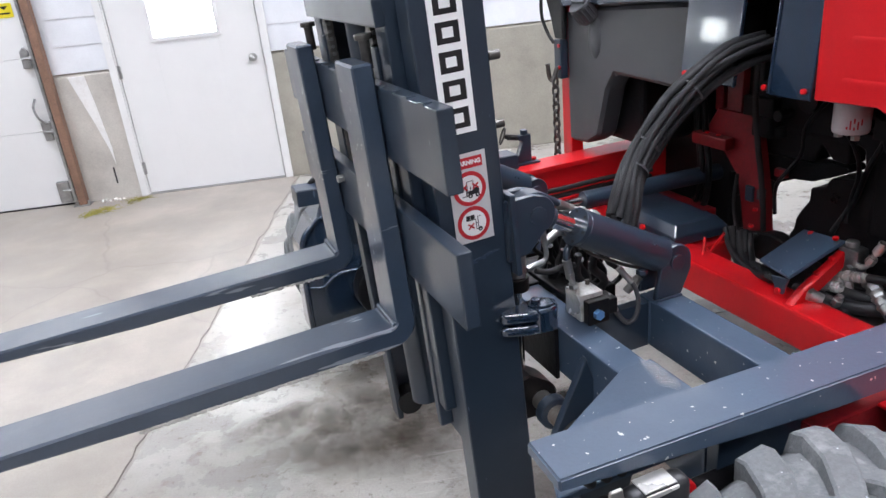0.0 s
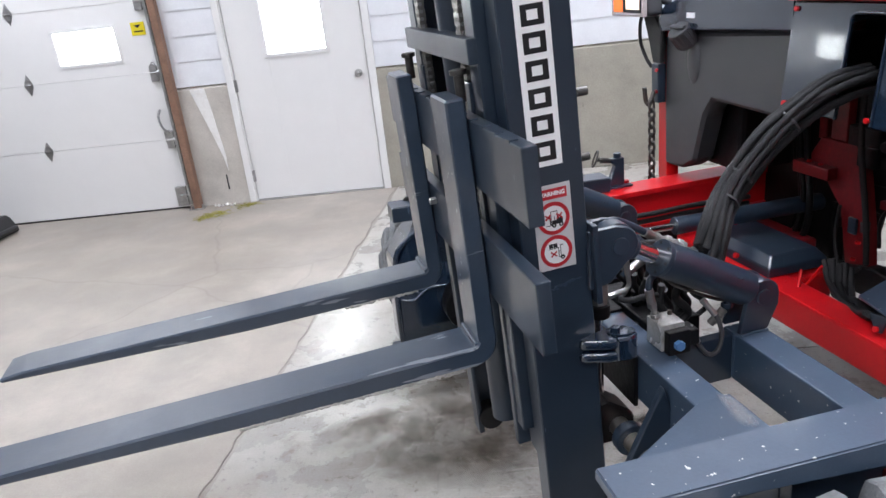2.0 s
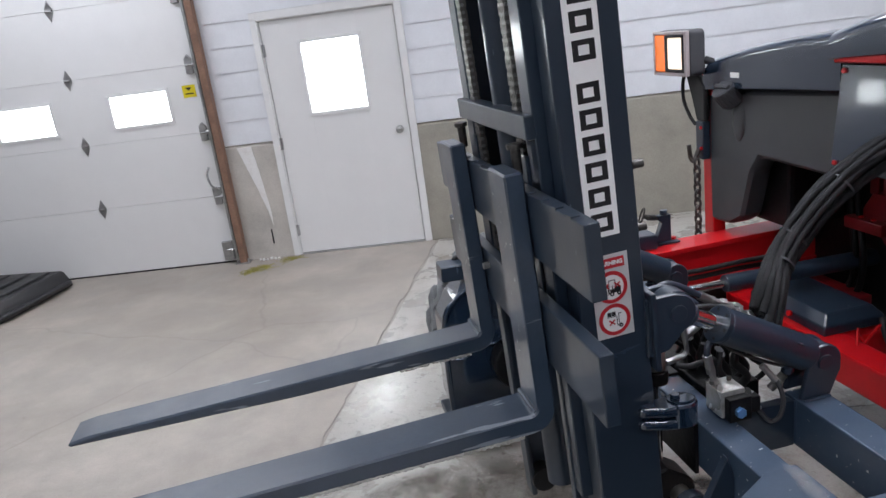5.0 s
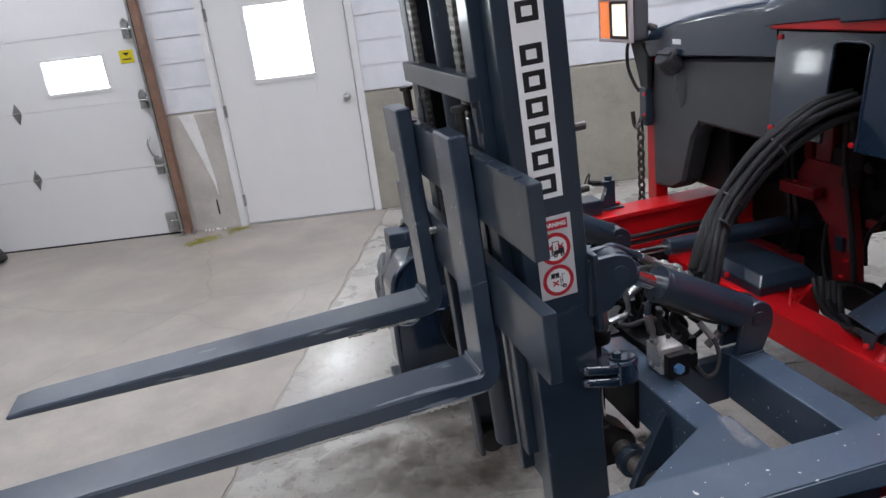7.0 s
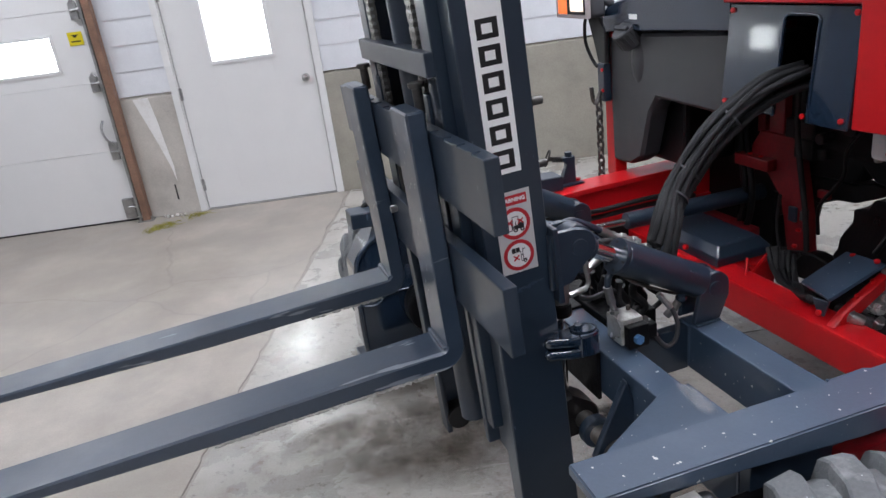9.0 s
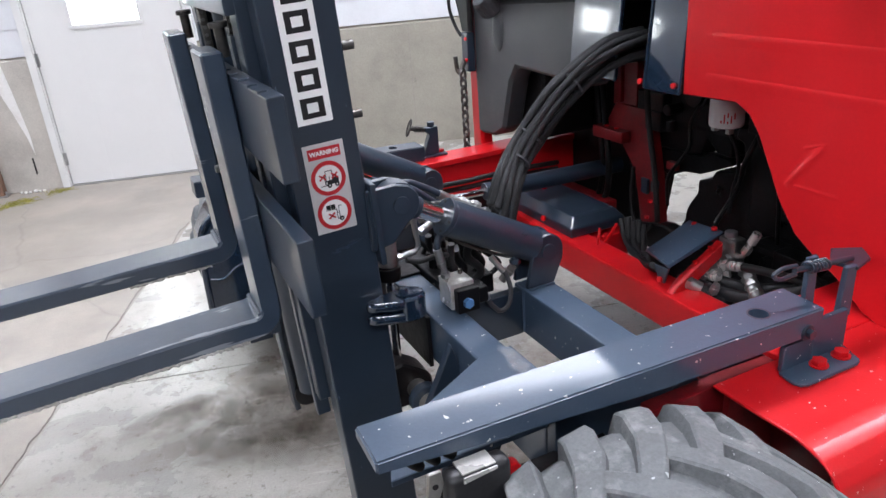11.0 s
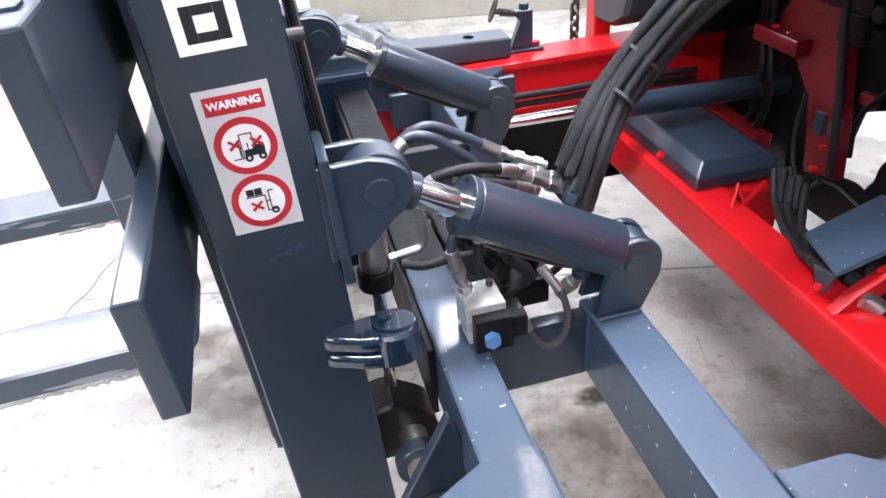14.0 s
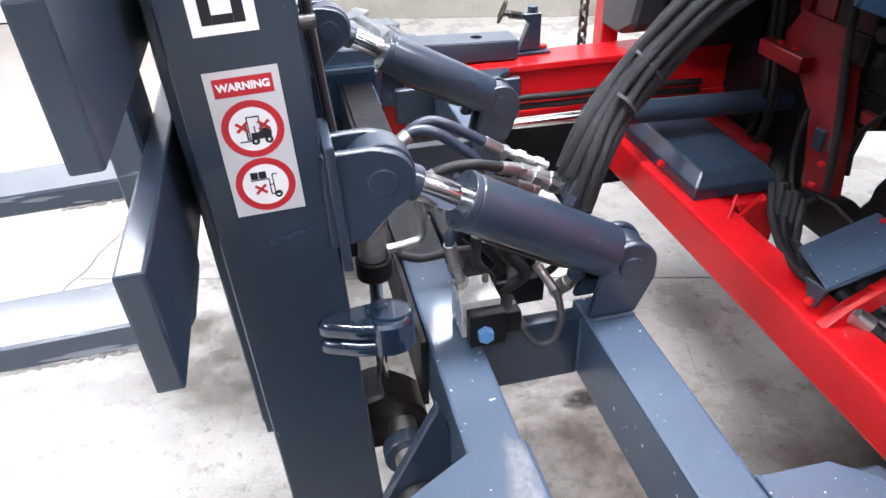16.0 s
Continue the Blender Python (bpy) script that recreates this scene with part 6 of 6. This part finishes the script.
for k in range(9):
    hose("loom", [(1.985 + 0.012 * (k % 3), 0.225 - 0.012 * k, 0.55 + 0.006 * (k % 4)), (1.95 + 0.012 * (k % 3), 0.16 - 0.010 * k, 0.50 - 0.012 * (k % 4)), (1.88 + 0.012 * (k % 4), 0.02 - 0.008 * k, 0.50 - 0.01 * (k % 3)), (1.83 + 0.01 * (k % 3), -0.10 - 0.006 * k, 0.52), (1.80, -0.16 - 0.004 * k, 0.55)], 0.011, ends=False)

# front panels: dark tank, slotted panel, red body
FX = 1.80
b = N()
prism(b, [(1.005, 0.775), (0.86, 0.785), (0.78, 0.83), (0.715, 1.035), (0.665, 1.10), (0.41, 1.092), (0.19, 1.085), (0.19, 1.38), (1.02, 1.335)], "x", FX, 1.90, 0.014)
tank = part("tank", b, PLASTIC, fork, "dark grey moulded plastic tank")
b = N()
rod(b, (FX - 0.0, 0.82, 1.31), (FX - 0.055, 0.82, 1.372), 0.050, 26, bevel=0.010)
part("tank_cap", b, PLASTIC, tank, "dark grey ribbed filler cap")
capm = Matrix.Translation((FX - 0.0275, 0.82, 1.341)) @ Vector((-0.055, 0, 0.065)).to_track_quat("Z", "Y").to_matrix().to_4x4()
b = N()
for k in range(18):
    a = k * math.tau / 18
    rod(b, (0.0495 * math.cos(a), 0.0495 * math.sin(a), -0.03), (0.0495 * math.cos(a), 0.0495 * math.sin(a), 0.028), 0.0035, 8, m=capm)
box(b, -0.045, 0.045, -0.009, 0.009, 0.042, 0.052, 0.004, capm)
part("cap_ribs", b, PLASTIC, tank)
b = N()
ball(b, (FX + 0.01, 0.795, 1.24), 0.05, 0.5, 1.0, 2.0)
part("filler_neck", b, PLASTIC, tank)
# added black boxes give the recess behind the tank its shade
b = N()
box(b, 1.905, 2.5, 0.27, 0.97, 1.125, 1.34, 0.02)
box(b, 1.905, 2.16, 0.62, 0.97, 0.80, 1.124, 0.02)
part("shadow_box", b, CASTING, fork, "black fill for the shade behind the tank")
def crown(bm, stations, x0, x1, r, rise=0.03):
    """A hood pressing: an upright front that rolls over into the top, from (y, low, top) stations."""
    rows = []
    for y, low, top in stations:
        line = [(x1, low), (x0 + 0.004, low), (x0, low + 0.004), (x0, top - r - 0.006)]
        line += [(x0 + r * 1.6 * (1 - math.cos(a)), top - r + r * math.sin(a)) for a in [q * math.pi / 16 for q in range(9)]]
        line += [(x0 + r * 1.6 + 0.01, top + 0.0004), (x1, top + rise)]
        rows.append([bm.verts.new((x, y, z)) for x, z in line])
    for u, v in zip(rows, rows[1:]):
        for k in range(len(u)):
            bm.faces.new((u[k], u[(k + 1) % len(u)], v[(k + 1) % len(u)], v[k]))
    bm.faces.new(rows[0]), bm.faces.new(rows[-1])
    bmesh.ops.recalc_face_normals(bm, faces=bm.faces)


b = N()
crown(b, [(1.0, 1.345, 1.43), (0.992, 1.345, 1.452), (0.965, 1.35, 1.472), (0.90, 1.355, 1.487), (0.82, 1.36, 1.502), (0.69, 1.367, 1.527), (0.58, 1.372, 1.542), (0.46, 1.377, 1.556), (0.34, 1.381, 1.567), (0.215, 1.384, 1.582)], FX - 0.03, 2.6, 0.030)
hood = part("hood", b, GLOSSBLUE, fork, "rounded blue-grey engine hood")
b = N()
box(b, FX - 0.0325, FX - 0.0305, 0.745, 0.80, 1.408, 1.428, 0)
part("hood_plate", b, DECAL, hood, "small white maker plate")
b = N()
crown(b, [(0.205, 1.490, 1.578), (0.14, 1.495, 1.597), (0.06, 1.501, 1.617), (-0.03, 1.508, 1.634), (-0.106, 1.514, 1.645)], 1.712, 2.6, 0.040)
upper = part("hood", b, GLOSSBLUE, fork, "blue-grey upper hood")
b = N()
crown(b, [(-0.112, 1.504, 1.645), (-0.30, 1.517, 1.66), (-0.50, 1.527, 1.665), (-0.80, 1.540, 1.665)], 1.702, 2.6, 0.035)
part("hood_flank", b, GLOSSBLUE, upper)
b = N()
ball(b, (1.700, -0.63, 1.534), 0.009, 0.6, 1.5, 0.7)
part("hood_stop", b, BEZEL, upper, "pale rubber stop")
b = N()
box(b, 1.655, 1.695, -0.90, -0.738, 1.478, 2.1, 0.012)
part("cab_post", b, GLOSSBLUE, fork, "dark blue-grey cab post")
# slotted panel
PX = 1.705
b = N()
y0, y1, z0, z1 = -0.335, 0.172, 1.155, 1.478
s0, s1, t1 = -0.195, -0.063, 1.452
LEANP = Matrix.Translation((PX, 0, z0)) @ Matrix.Rotation(radians(5.8), 4, "Y") @ Matrix.Translation((-PX, 0, -z0))
prism(b, [(y0, z0 - 0.005), (s0, z0 - 0.005)] + arc(s0 + 0.02, t1 - 0.02, 0.02, 180, 90, 4) + arc(s1 - 0.02, t1 - 0.02, 0.02, 90, 0, 4) + [(s1, z0), (y1, z0), (y1, z1), (y0, z1)], "x", PX, PX + 0.012, 0.003, LEANP)
pan = part("slotted_panel", b, GLOSSBLUE, fork, "blue-grey front panel with an upright slot")
b = N()
tube(b, [(PX - 0.001, y, z) for y, z in [(s0, z0), (s0, 1.25), (s0, t1 - 0.05), (s0 + 0.006, t1 - 0.006), (-0.129, t1), (s1 - 0.006, t1 - 0.006), (s1, t1 - 0.05), (s1, 1.25), (s1, z0)]], 0.0045, 8, 6, LEANP)
part("slot_trim", b, GLOSSBLUE, pan)
b = N()
box(b, PX + 0.013, 1.798, 0.160, 0.171, 1.16, 1.47, 0.002, LEANP)
part("panel_return", b, BLUE, pan)
for y, z in ((0.15, 1.175), (0.155, 1.458), (-0.315, 1.175), (-0.315, 1.46), (-0.18, 1.17)):
    b = N()
    rod(b, (PX, y, z), (PX - 0.008, y, z), 0.0085, 14, bevel=0.002, m=LEANP)
    part("panel_bolt", b, RED, pan)
# red body
RB = 1.718
b = N()
edge = [(0.185, 1.481), (0.20, 1.535), (-0.95, 1.545), (-1.05, 1.50), (-1.05, 0.70), (-0.93, 0.745), (-0.86, 0.80), (-0.79, 0.835), (-0.735, 0.87), (-0.68, 0.94), (-0.60, 1.09), (-0.565, 1.135), (-0.52, 1.158), (-0.335, 1.152), (-0.335, 1.481)]
prism(b, edge, "x", RB, RB + 0.02, 0.004)
body = part("front_shell", b, RED, fork, "glossy red pressed steel front shell")
for z, y1 in ((1.215, -0.405), (1.318, -0.42), (1.43, -0.46)):
    b = N()
    grid = []
    for q in range(25):
        y = -1.04 + (y1 + 1.04) * q / 24
        h = 0.0022 if q < 24 else 0.0
        row = []
        for k, (dz, f) in enumerate(((-0.05, 0.0), (-0.035, 0.12), (-0.02, 0.45), (-0.008, 0.9), (0.0, 1.0), (0.005, 0.6), (0.010, 0.0))):
            row.append(b.verts.new((RB + 0.0008 - h * f, y, z + dz)))
        grid.append(row)
    for u, v in zip(grid, grid[1:]):
        for k in range(6):
            b.faces.new((u[k], u[k + 1], v[k + 1], v[k]))
    part("pressed_rib", b, RED, body)


def soft_ridge(name, p, q, width, height):
    """A low pressed ridge in the shell from p to q (y, z), fading out on all sides."""
    b = N()
    py, pz = p
    dy, dz = q[0] - py, q[1] - pz
    ln = math.hypot(dy, dz)
    rows = []
    for i in range(25):
        u = i / 24
        fade = math.sin(math.pi * u) ** 0.6 if 0 < u < 1 else 0.0
        row = []
        for k in range(-8, 9):
            v = k / 8 * 2.6
            h = (math.exp(-v * v) - math.exp(-6.76)) * height * fade
            row.append(b.verts.new((RB - 0.0004 - h, py + dy * u - dz / ln * v * width, pz + dz * u + dy / ln * v * width)))
        rows.append(row)
    for u, v in zip(rows, rows[1:]):
        for k in range(16):
            b.faces.new((u[k], u[k + 1], v[k + 1], v[k]))
    part(name, b, RED, body)


soft_ridge("pressed_crease", (-0.694, 0.984), (-0.784, 1.102), 0.0085, 0.0040)
soft_ridge("pressed_crease", (-0.712, 0.992), (-0.845, 0.990), 0.0045, 0.0012)
soft_ridge("pressed_crease", (-0.730, 1.086), (-0.790, 1.105), 0.0035, 0.0012)
b = N()
box(b, RB + 0.021, 3.2, -1.05, -1.03, 0.736, 1.54, 0.004)
box(b, RB + 0.021, 3.2, -1.029, 0.2, 1.51, 1.54, 0.004)
part("shell_side", b, RED, body)

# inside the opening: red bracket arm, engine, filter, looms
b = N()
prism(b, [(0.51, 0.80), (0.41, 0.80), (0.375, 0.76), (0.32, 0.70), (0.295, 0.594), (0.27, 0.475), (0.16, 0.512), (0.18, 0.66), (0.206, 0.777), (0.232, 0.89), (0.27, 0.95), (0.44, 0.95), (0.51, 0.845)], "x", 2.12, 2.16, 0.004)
arm = part("bracket_arm", b, GRIMESHADERED, fork, "grimy red welded bracket arm")
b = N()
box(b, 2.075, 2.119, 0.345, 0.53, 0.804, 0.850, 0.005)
part("arm_shelf", b, GRIMESHADERED, arm)
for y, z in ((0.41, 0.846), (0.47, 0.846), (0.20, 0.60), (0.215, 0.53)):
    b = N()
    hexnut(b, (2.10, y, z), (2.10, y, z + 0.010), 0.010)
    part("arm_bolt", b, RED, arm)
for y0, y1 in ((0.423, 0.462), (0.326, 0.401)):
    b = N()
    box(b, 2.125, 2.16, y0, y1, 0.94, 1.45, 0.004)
    part("bracket_upright", b, GRIMESHADERED, fork)
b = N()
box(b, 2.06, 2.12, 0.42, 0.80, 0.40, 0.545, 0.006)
part("inner_gusset", b, GRIMESHADERED, fork)
b = N()
box(b, 2.105, 2.117, 0.225, 0.262, 0.625, 0.685, 0.003)
part("bracket_tag", b, BLUE, fork)
b = N()
box(b, 2.09, 2.117, 0.17, 0.19, 0.65, 0.69, 0.003)
part("bracket_tag", b, PLASTIC, fork)
hose("loom", [(2.08, 0.22, 1.2), (2.08, 0.215, 1.0), (2.09, 0.20, 0.85), (2.10, 0.185, 0.74), (2.10, 0.165, 0.62), (2.11, 0.165, 0.53)], 0.011, ends=False)
hose("loom", [(2.10, 0.30, 0.72), (2.10, 0.31, 0.60), (2.09, 0.27, 0.50), (2.08, 0.20, 0.49), (2.09, 0.17, 0.52)], 0.007, ends=False)
b = N()
prism(b, [(0.345, 0.41), (0.34, 0.475), (0.20, 0.515), (0.12, 0.528), (-0.10, 0.49), (-0.10, 0.41)], "x", 2.10, 2.165, 0.006)
part("axle_bridge", b, CASTING, fork)
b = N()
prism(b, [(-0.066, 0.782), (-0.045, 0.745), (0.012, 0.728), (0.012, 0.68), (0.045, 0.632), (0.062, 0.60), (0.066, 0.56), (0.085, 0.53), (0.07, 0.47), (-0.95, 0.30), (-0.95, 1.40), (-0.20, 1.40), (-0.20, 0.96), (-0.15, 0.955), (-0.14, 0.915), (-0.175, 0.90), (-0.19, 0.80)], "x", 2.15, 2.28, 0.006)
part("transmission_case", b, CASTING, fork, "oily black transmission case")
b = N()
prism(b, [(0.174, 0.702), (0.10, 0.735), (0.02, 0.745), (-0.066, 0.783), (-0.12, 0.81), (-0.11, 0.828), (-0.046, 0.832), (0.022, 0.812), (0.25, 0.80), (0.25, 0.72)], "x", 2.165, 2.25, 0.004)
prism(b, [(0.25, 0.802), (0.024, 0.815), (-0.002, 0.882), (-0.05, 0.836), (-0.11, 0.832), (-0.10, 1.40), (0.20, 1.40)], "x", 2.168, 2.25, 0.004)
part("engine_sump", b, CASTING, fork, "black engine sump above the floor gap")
# black sheets added for the dark behind the arm, cut around the floor gaps
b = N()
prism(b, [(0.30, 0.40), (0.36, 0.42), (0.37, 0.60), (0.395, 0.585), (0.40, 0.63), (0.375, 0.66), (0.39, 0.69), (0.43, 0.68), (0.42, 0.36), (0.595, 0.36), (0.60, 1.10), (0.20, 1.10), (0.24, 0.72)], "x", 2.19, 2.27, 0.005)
part("bay_shade_fill", b, CASTING, fork, "black fill for the shade behind the bracket arm")
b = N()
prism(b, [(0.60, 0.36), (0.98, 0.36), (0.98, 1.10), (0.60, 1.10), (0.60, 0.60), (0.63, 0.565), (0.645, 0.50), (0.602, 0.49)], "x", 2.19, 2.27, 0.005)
part("bay_shade_fill", b, CASTING, fork)


def casting(name, blocks, seed, label):
    """A lumpy casting: cores with bosses, flanges and pipes scattered over their faces."""
    rc = random.Random(seed)
    b = N()
    for x0, x1, y0, y1, z0, z1 in blocks:
        box(b, x0, x1, y0, y1, z0, z1, 0.02)
        for k in range(9):
            y, z, r = rc.uniform(y0, y1), rc.uniform(z0, z1), rc.uniform(0.02, 0.06)
            rod(b, (x0 + 0.03, y, z), (x0 - rc.uniform(0.01, 0.07), y, z), r, 14, bevel=0.004)
        for k in range(5):
            x, y, r = rc.uniform(x0, x1), rc.uniform(y0, y1), rc.uniform(0.02, 0.05)
            rod(b, (x, y, z0 + 0.02), (x, y, z0 - rc.uniform(0.01, 0.05)), r, 12, bevel=0.004)
        for k in range(4):
            y, z = rc.uniform(y0, y1), rc.uniform(z0, z1)
            box(b, x0 - rc.uniform(0.01, 0.05), x0 + 0.02, y - rc.uniform(0.02, 0.08), y + rc.uniform(0.02, 0.08), z - rc.uniform(0.02, 0.06), z + rc.uniform(0.02, 0.06), 0.006)
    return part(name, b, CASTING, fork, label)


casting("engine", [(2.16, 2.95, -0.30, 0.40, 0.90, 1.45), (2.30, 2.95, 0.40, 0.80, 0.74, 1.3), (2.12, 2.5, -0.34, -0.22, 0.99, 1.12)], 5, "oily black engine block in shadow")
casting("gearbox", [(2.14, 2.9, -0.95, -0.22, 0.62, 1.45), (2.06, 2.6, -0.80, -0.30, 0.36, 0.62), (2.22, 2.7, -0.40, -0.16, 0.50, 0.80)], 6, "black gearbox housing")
b = N()
rod(b, (2.0, -0.235, 0.998), (2.0, -0.235, 1.16), 0.052, 28, bevel=0.010)
filt = part("filter_can", b, FILTERWHITE, fork, "white spin-on filter can with dark red print")
for a, z0, z1 in ((206, 1.018, 1.030), (216, 1.018, 1.056), (227, 1.036, 1.056), (227, 1.016, 1.028), (238, 1.018, 1.050), (249, 1.030, 1.056)):
    b = N()
    box(b, 0.0515, 0.0526, -0.0022, 0.0022, z0, z0 + (z1 - z0) * 0.7, 0, Matrix.Translation((2.0, -0.235, 0)) @ Matrix.Rotation(radians(a), 4, "Z"))
    part("print_mark", b, REDINK, filt)
for dy in (-0.03, 0.028):
    b = N()
    hexnut(b, (1.985, -0.235 + dy, 0.982), (1.985, -0.235 + dy, 0.997), 0.013)
    part("filter_nut", b, ZINC, filt)
b = N()
box(b, 1.76, 2.5, -0.35, 0.20, 1.44, 1.5, 0.01)
box(b, 2.02, 2.5, -0.56, -0.12, 1.14, 1.43, 0.02)
part("duct", b, CASTING, fork)
rl = random.Random(21)
for k in range(3):
    y, x = 0.47 + 0.045 * k, rl.uniform(2.10, 2.16)
    hose("loom", [(x, y + 0.05, 1.05), (x, y + 0.02, 0.85), (x - 0.02, y - 0.03, 0.70), (x - 0.01, y - 0.02 + rl.uniform(-0.03, 0.03), 0.58), (x, y + 0.03, 0.50), (x + 0.02, y, 0.43)], rl.choice((0.008, 0.011, 0.013)), CASTING, ends=False)
# hoses and brackets hung over the gearbox
for k in range(6):
    y = -0.06 - 0.085 * k + rl.uniform(-0.015, 0.015)
    top, low = rl.uniform(0.92, 1.12), rl.uniform(0.60, 0.72)
    pts = [(2.12 + rl.uniform(-0.03, 0.02), y + rl.uniform(-0.03, 0.03) - 0.05 * q * (k % 3 - 1), top + (low - top) * q / 4) for q in range(5)]
    hose("hydraulic_hose", pts, rl.choice((0.005, 0.007, 0.009)), CASTING, ends=False)
for x0, y0, z0, dy, dz in ((2.13, 0.105, 0.742, 0.05, 0.03), (2.10, -0.13, 0.545, 0.10, 0.02)):
    b = N()
    box(b, x0, x0 + 0.02, y0, y0 + dy, z0, z0 + dz, 0.003)
    part("small_bracket", b, GRIMESHADERED, fork)
for p, q in (((1.811, 0.144, 0.512), (1.84, 0.172, 0.565)), ((1.846, 0.149, 0.512), (1.86, 0.10, 0.60))):
    b = N()
    rod(b, p, q, 0.0055, 10)
    part("cover_stay", b, RED, fork)
b = N()
box(b, 2.95, 3.3, -0.8, 0.8, 0.80, 1.2, 0.02)
part("rear_chassis", b, CASTING, fork)
b = N()
rod(b, (3.0, -0.12, 0.34), (3.0, 0.12, 0.34), 0.34, 40, bevel=0.04)
part("rear_wheel", b, TYRE, fork)

# red corner post, hook and chain, headlamp on the far corner
b = N()
box(b, 1.80, 1.86, 0.985, 1.055, 0.70, 1.42, 0.005)
part("corner_post", b, RED, fork)
b = N()
box(b, 1.762, 1.798, 0.995, 1.05, 1.05, 1.215, 0.006)
sleeve = part("post_sleeve", b, BLUE, fork, "blue-grey steel sleeve")
for z in (1.10, 1.19):
    b = N()
    rod(b, (1.762, 1.004, z), (1.755, 1.004, z), 0.008, 12, bevel=0.002)
    part("sleeve_bolt", b, RED, sleeve)
b = N()
tube(b, [(1.755, 1.015, 1.10), (1.738, 1.015, 1.06), (1.735, 1.025, 1.045), (1.731, 1.043, 1.06), (1.727, 1.048, 1.115)], 0.010)
part("chain_hook", b, DARKSTEEL, fork)
for k in range(10):
    b = N()
    z = 1.04 - k * 0.036
    m = Matrix.Translation((1.735, 1.0, z)) @ Matrix.Rotation(radians(90 * (k % 2) + 20), 4, "Z")
    pts = [(0.0145 * math.cos(a), 0, 0.0245 * math.sin(a)) for a in [q * math.tau / 10 for q in range(11)]]
    tube(b, pts, 0.0062, 6, 2, m)
    part("chain_link", b, DARKSTEEL, fork)
hl = new("headlamp")
hl.parent = fork
hl["label"] = "square lit headlamp with an amber indicator"
b = N()
box(b, 1.70, 1.775, 0.972, 1.247, 1.413, 1.602, 0.024, None, 4)
part("case", b, PLASTIC, hl, "dark grey moulded lamp case")
b = N()
for y0, y1, z0, z1 in ((0.974, 0.992, 1.415, 1.600), (1.231, 1.245, 1.415, 1.600), (0.9925, 1.2305, 1.415, 1.431), (0.9925, 1.2305, 1.586, 1.600)):
    box(b, 1.680, 1.6995, y0, y1, z0, z1, 0.005)
part("bezel", b, BEZEL, hl, "pale moulded lamp bezel")
b = N()
box(b, 1.681, 1.6992, 1.142, 1.230, 1.4315, 1.5855, 0.006)
part("lens", b, AMBER, hl, "lit amber indicator lens")
b = N()
for y0, y1, z0, z1 in ((0.993, 1.004, 1.432, 1.585), (1.128, 1.141, 1.432, 1.585), (1.0045, 1.1275, 1.432, 1.443), (1.0045, 1.1275, 1.574, 1.585)):
    box(b, 1.677, 1.6992, y0, y1, z0, z1, 0.003)
part("lamp_frame", b, BLACK, hl)
b = N()
box(b, 1.684, 1.6992, 1.0047, 1.1273, 1.4435, 1.5735, 0.004)
part("lamp_glass", b, BULB, hl, "lit lamp glass")
b = N()
tube(b, [(1.75, 1.105, 1.413), (1.75, 1.122, 1.37), (1.75, 1.118, 1.30), (1.755, 1.08, 1.235), (1.76, 1.045, 1.20)], 0.0075)
part("lamp_cable", b, BLACK, hl)
b = N()
prism(b, [(1.125, 1.412), (1.075, 1.30), (1.045, 1.218), (0.985, 1.218), (0.985, 1.36), (1.03, 1.412)], "x", 1.765, 1.79, 0.004)
rod(b, (1.80, 0.965, 1.46), (1.77, 0.985, 1.475), 0.016, 14, bevel=0.003)
part("lamp_bracket", b, BLACK, hl, "black lamp bracket")
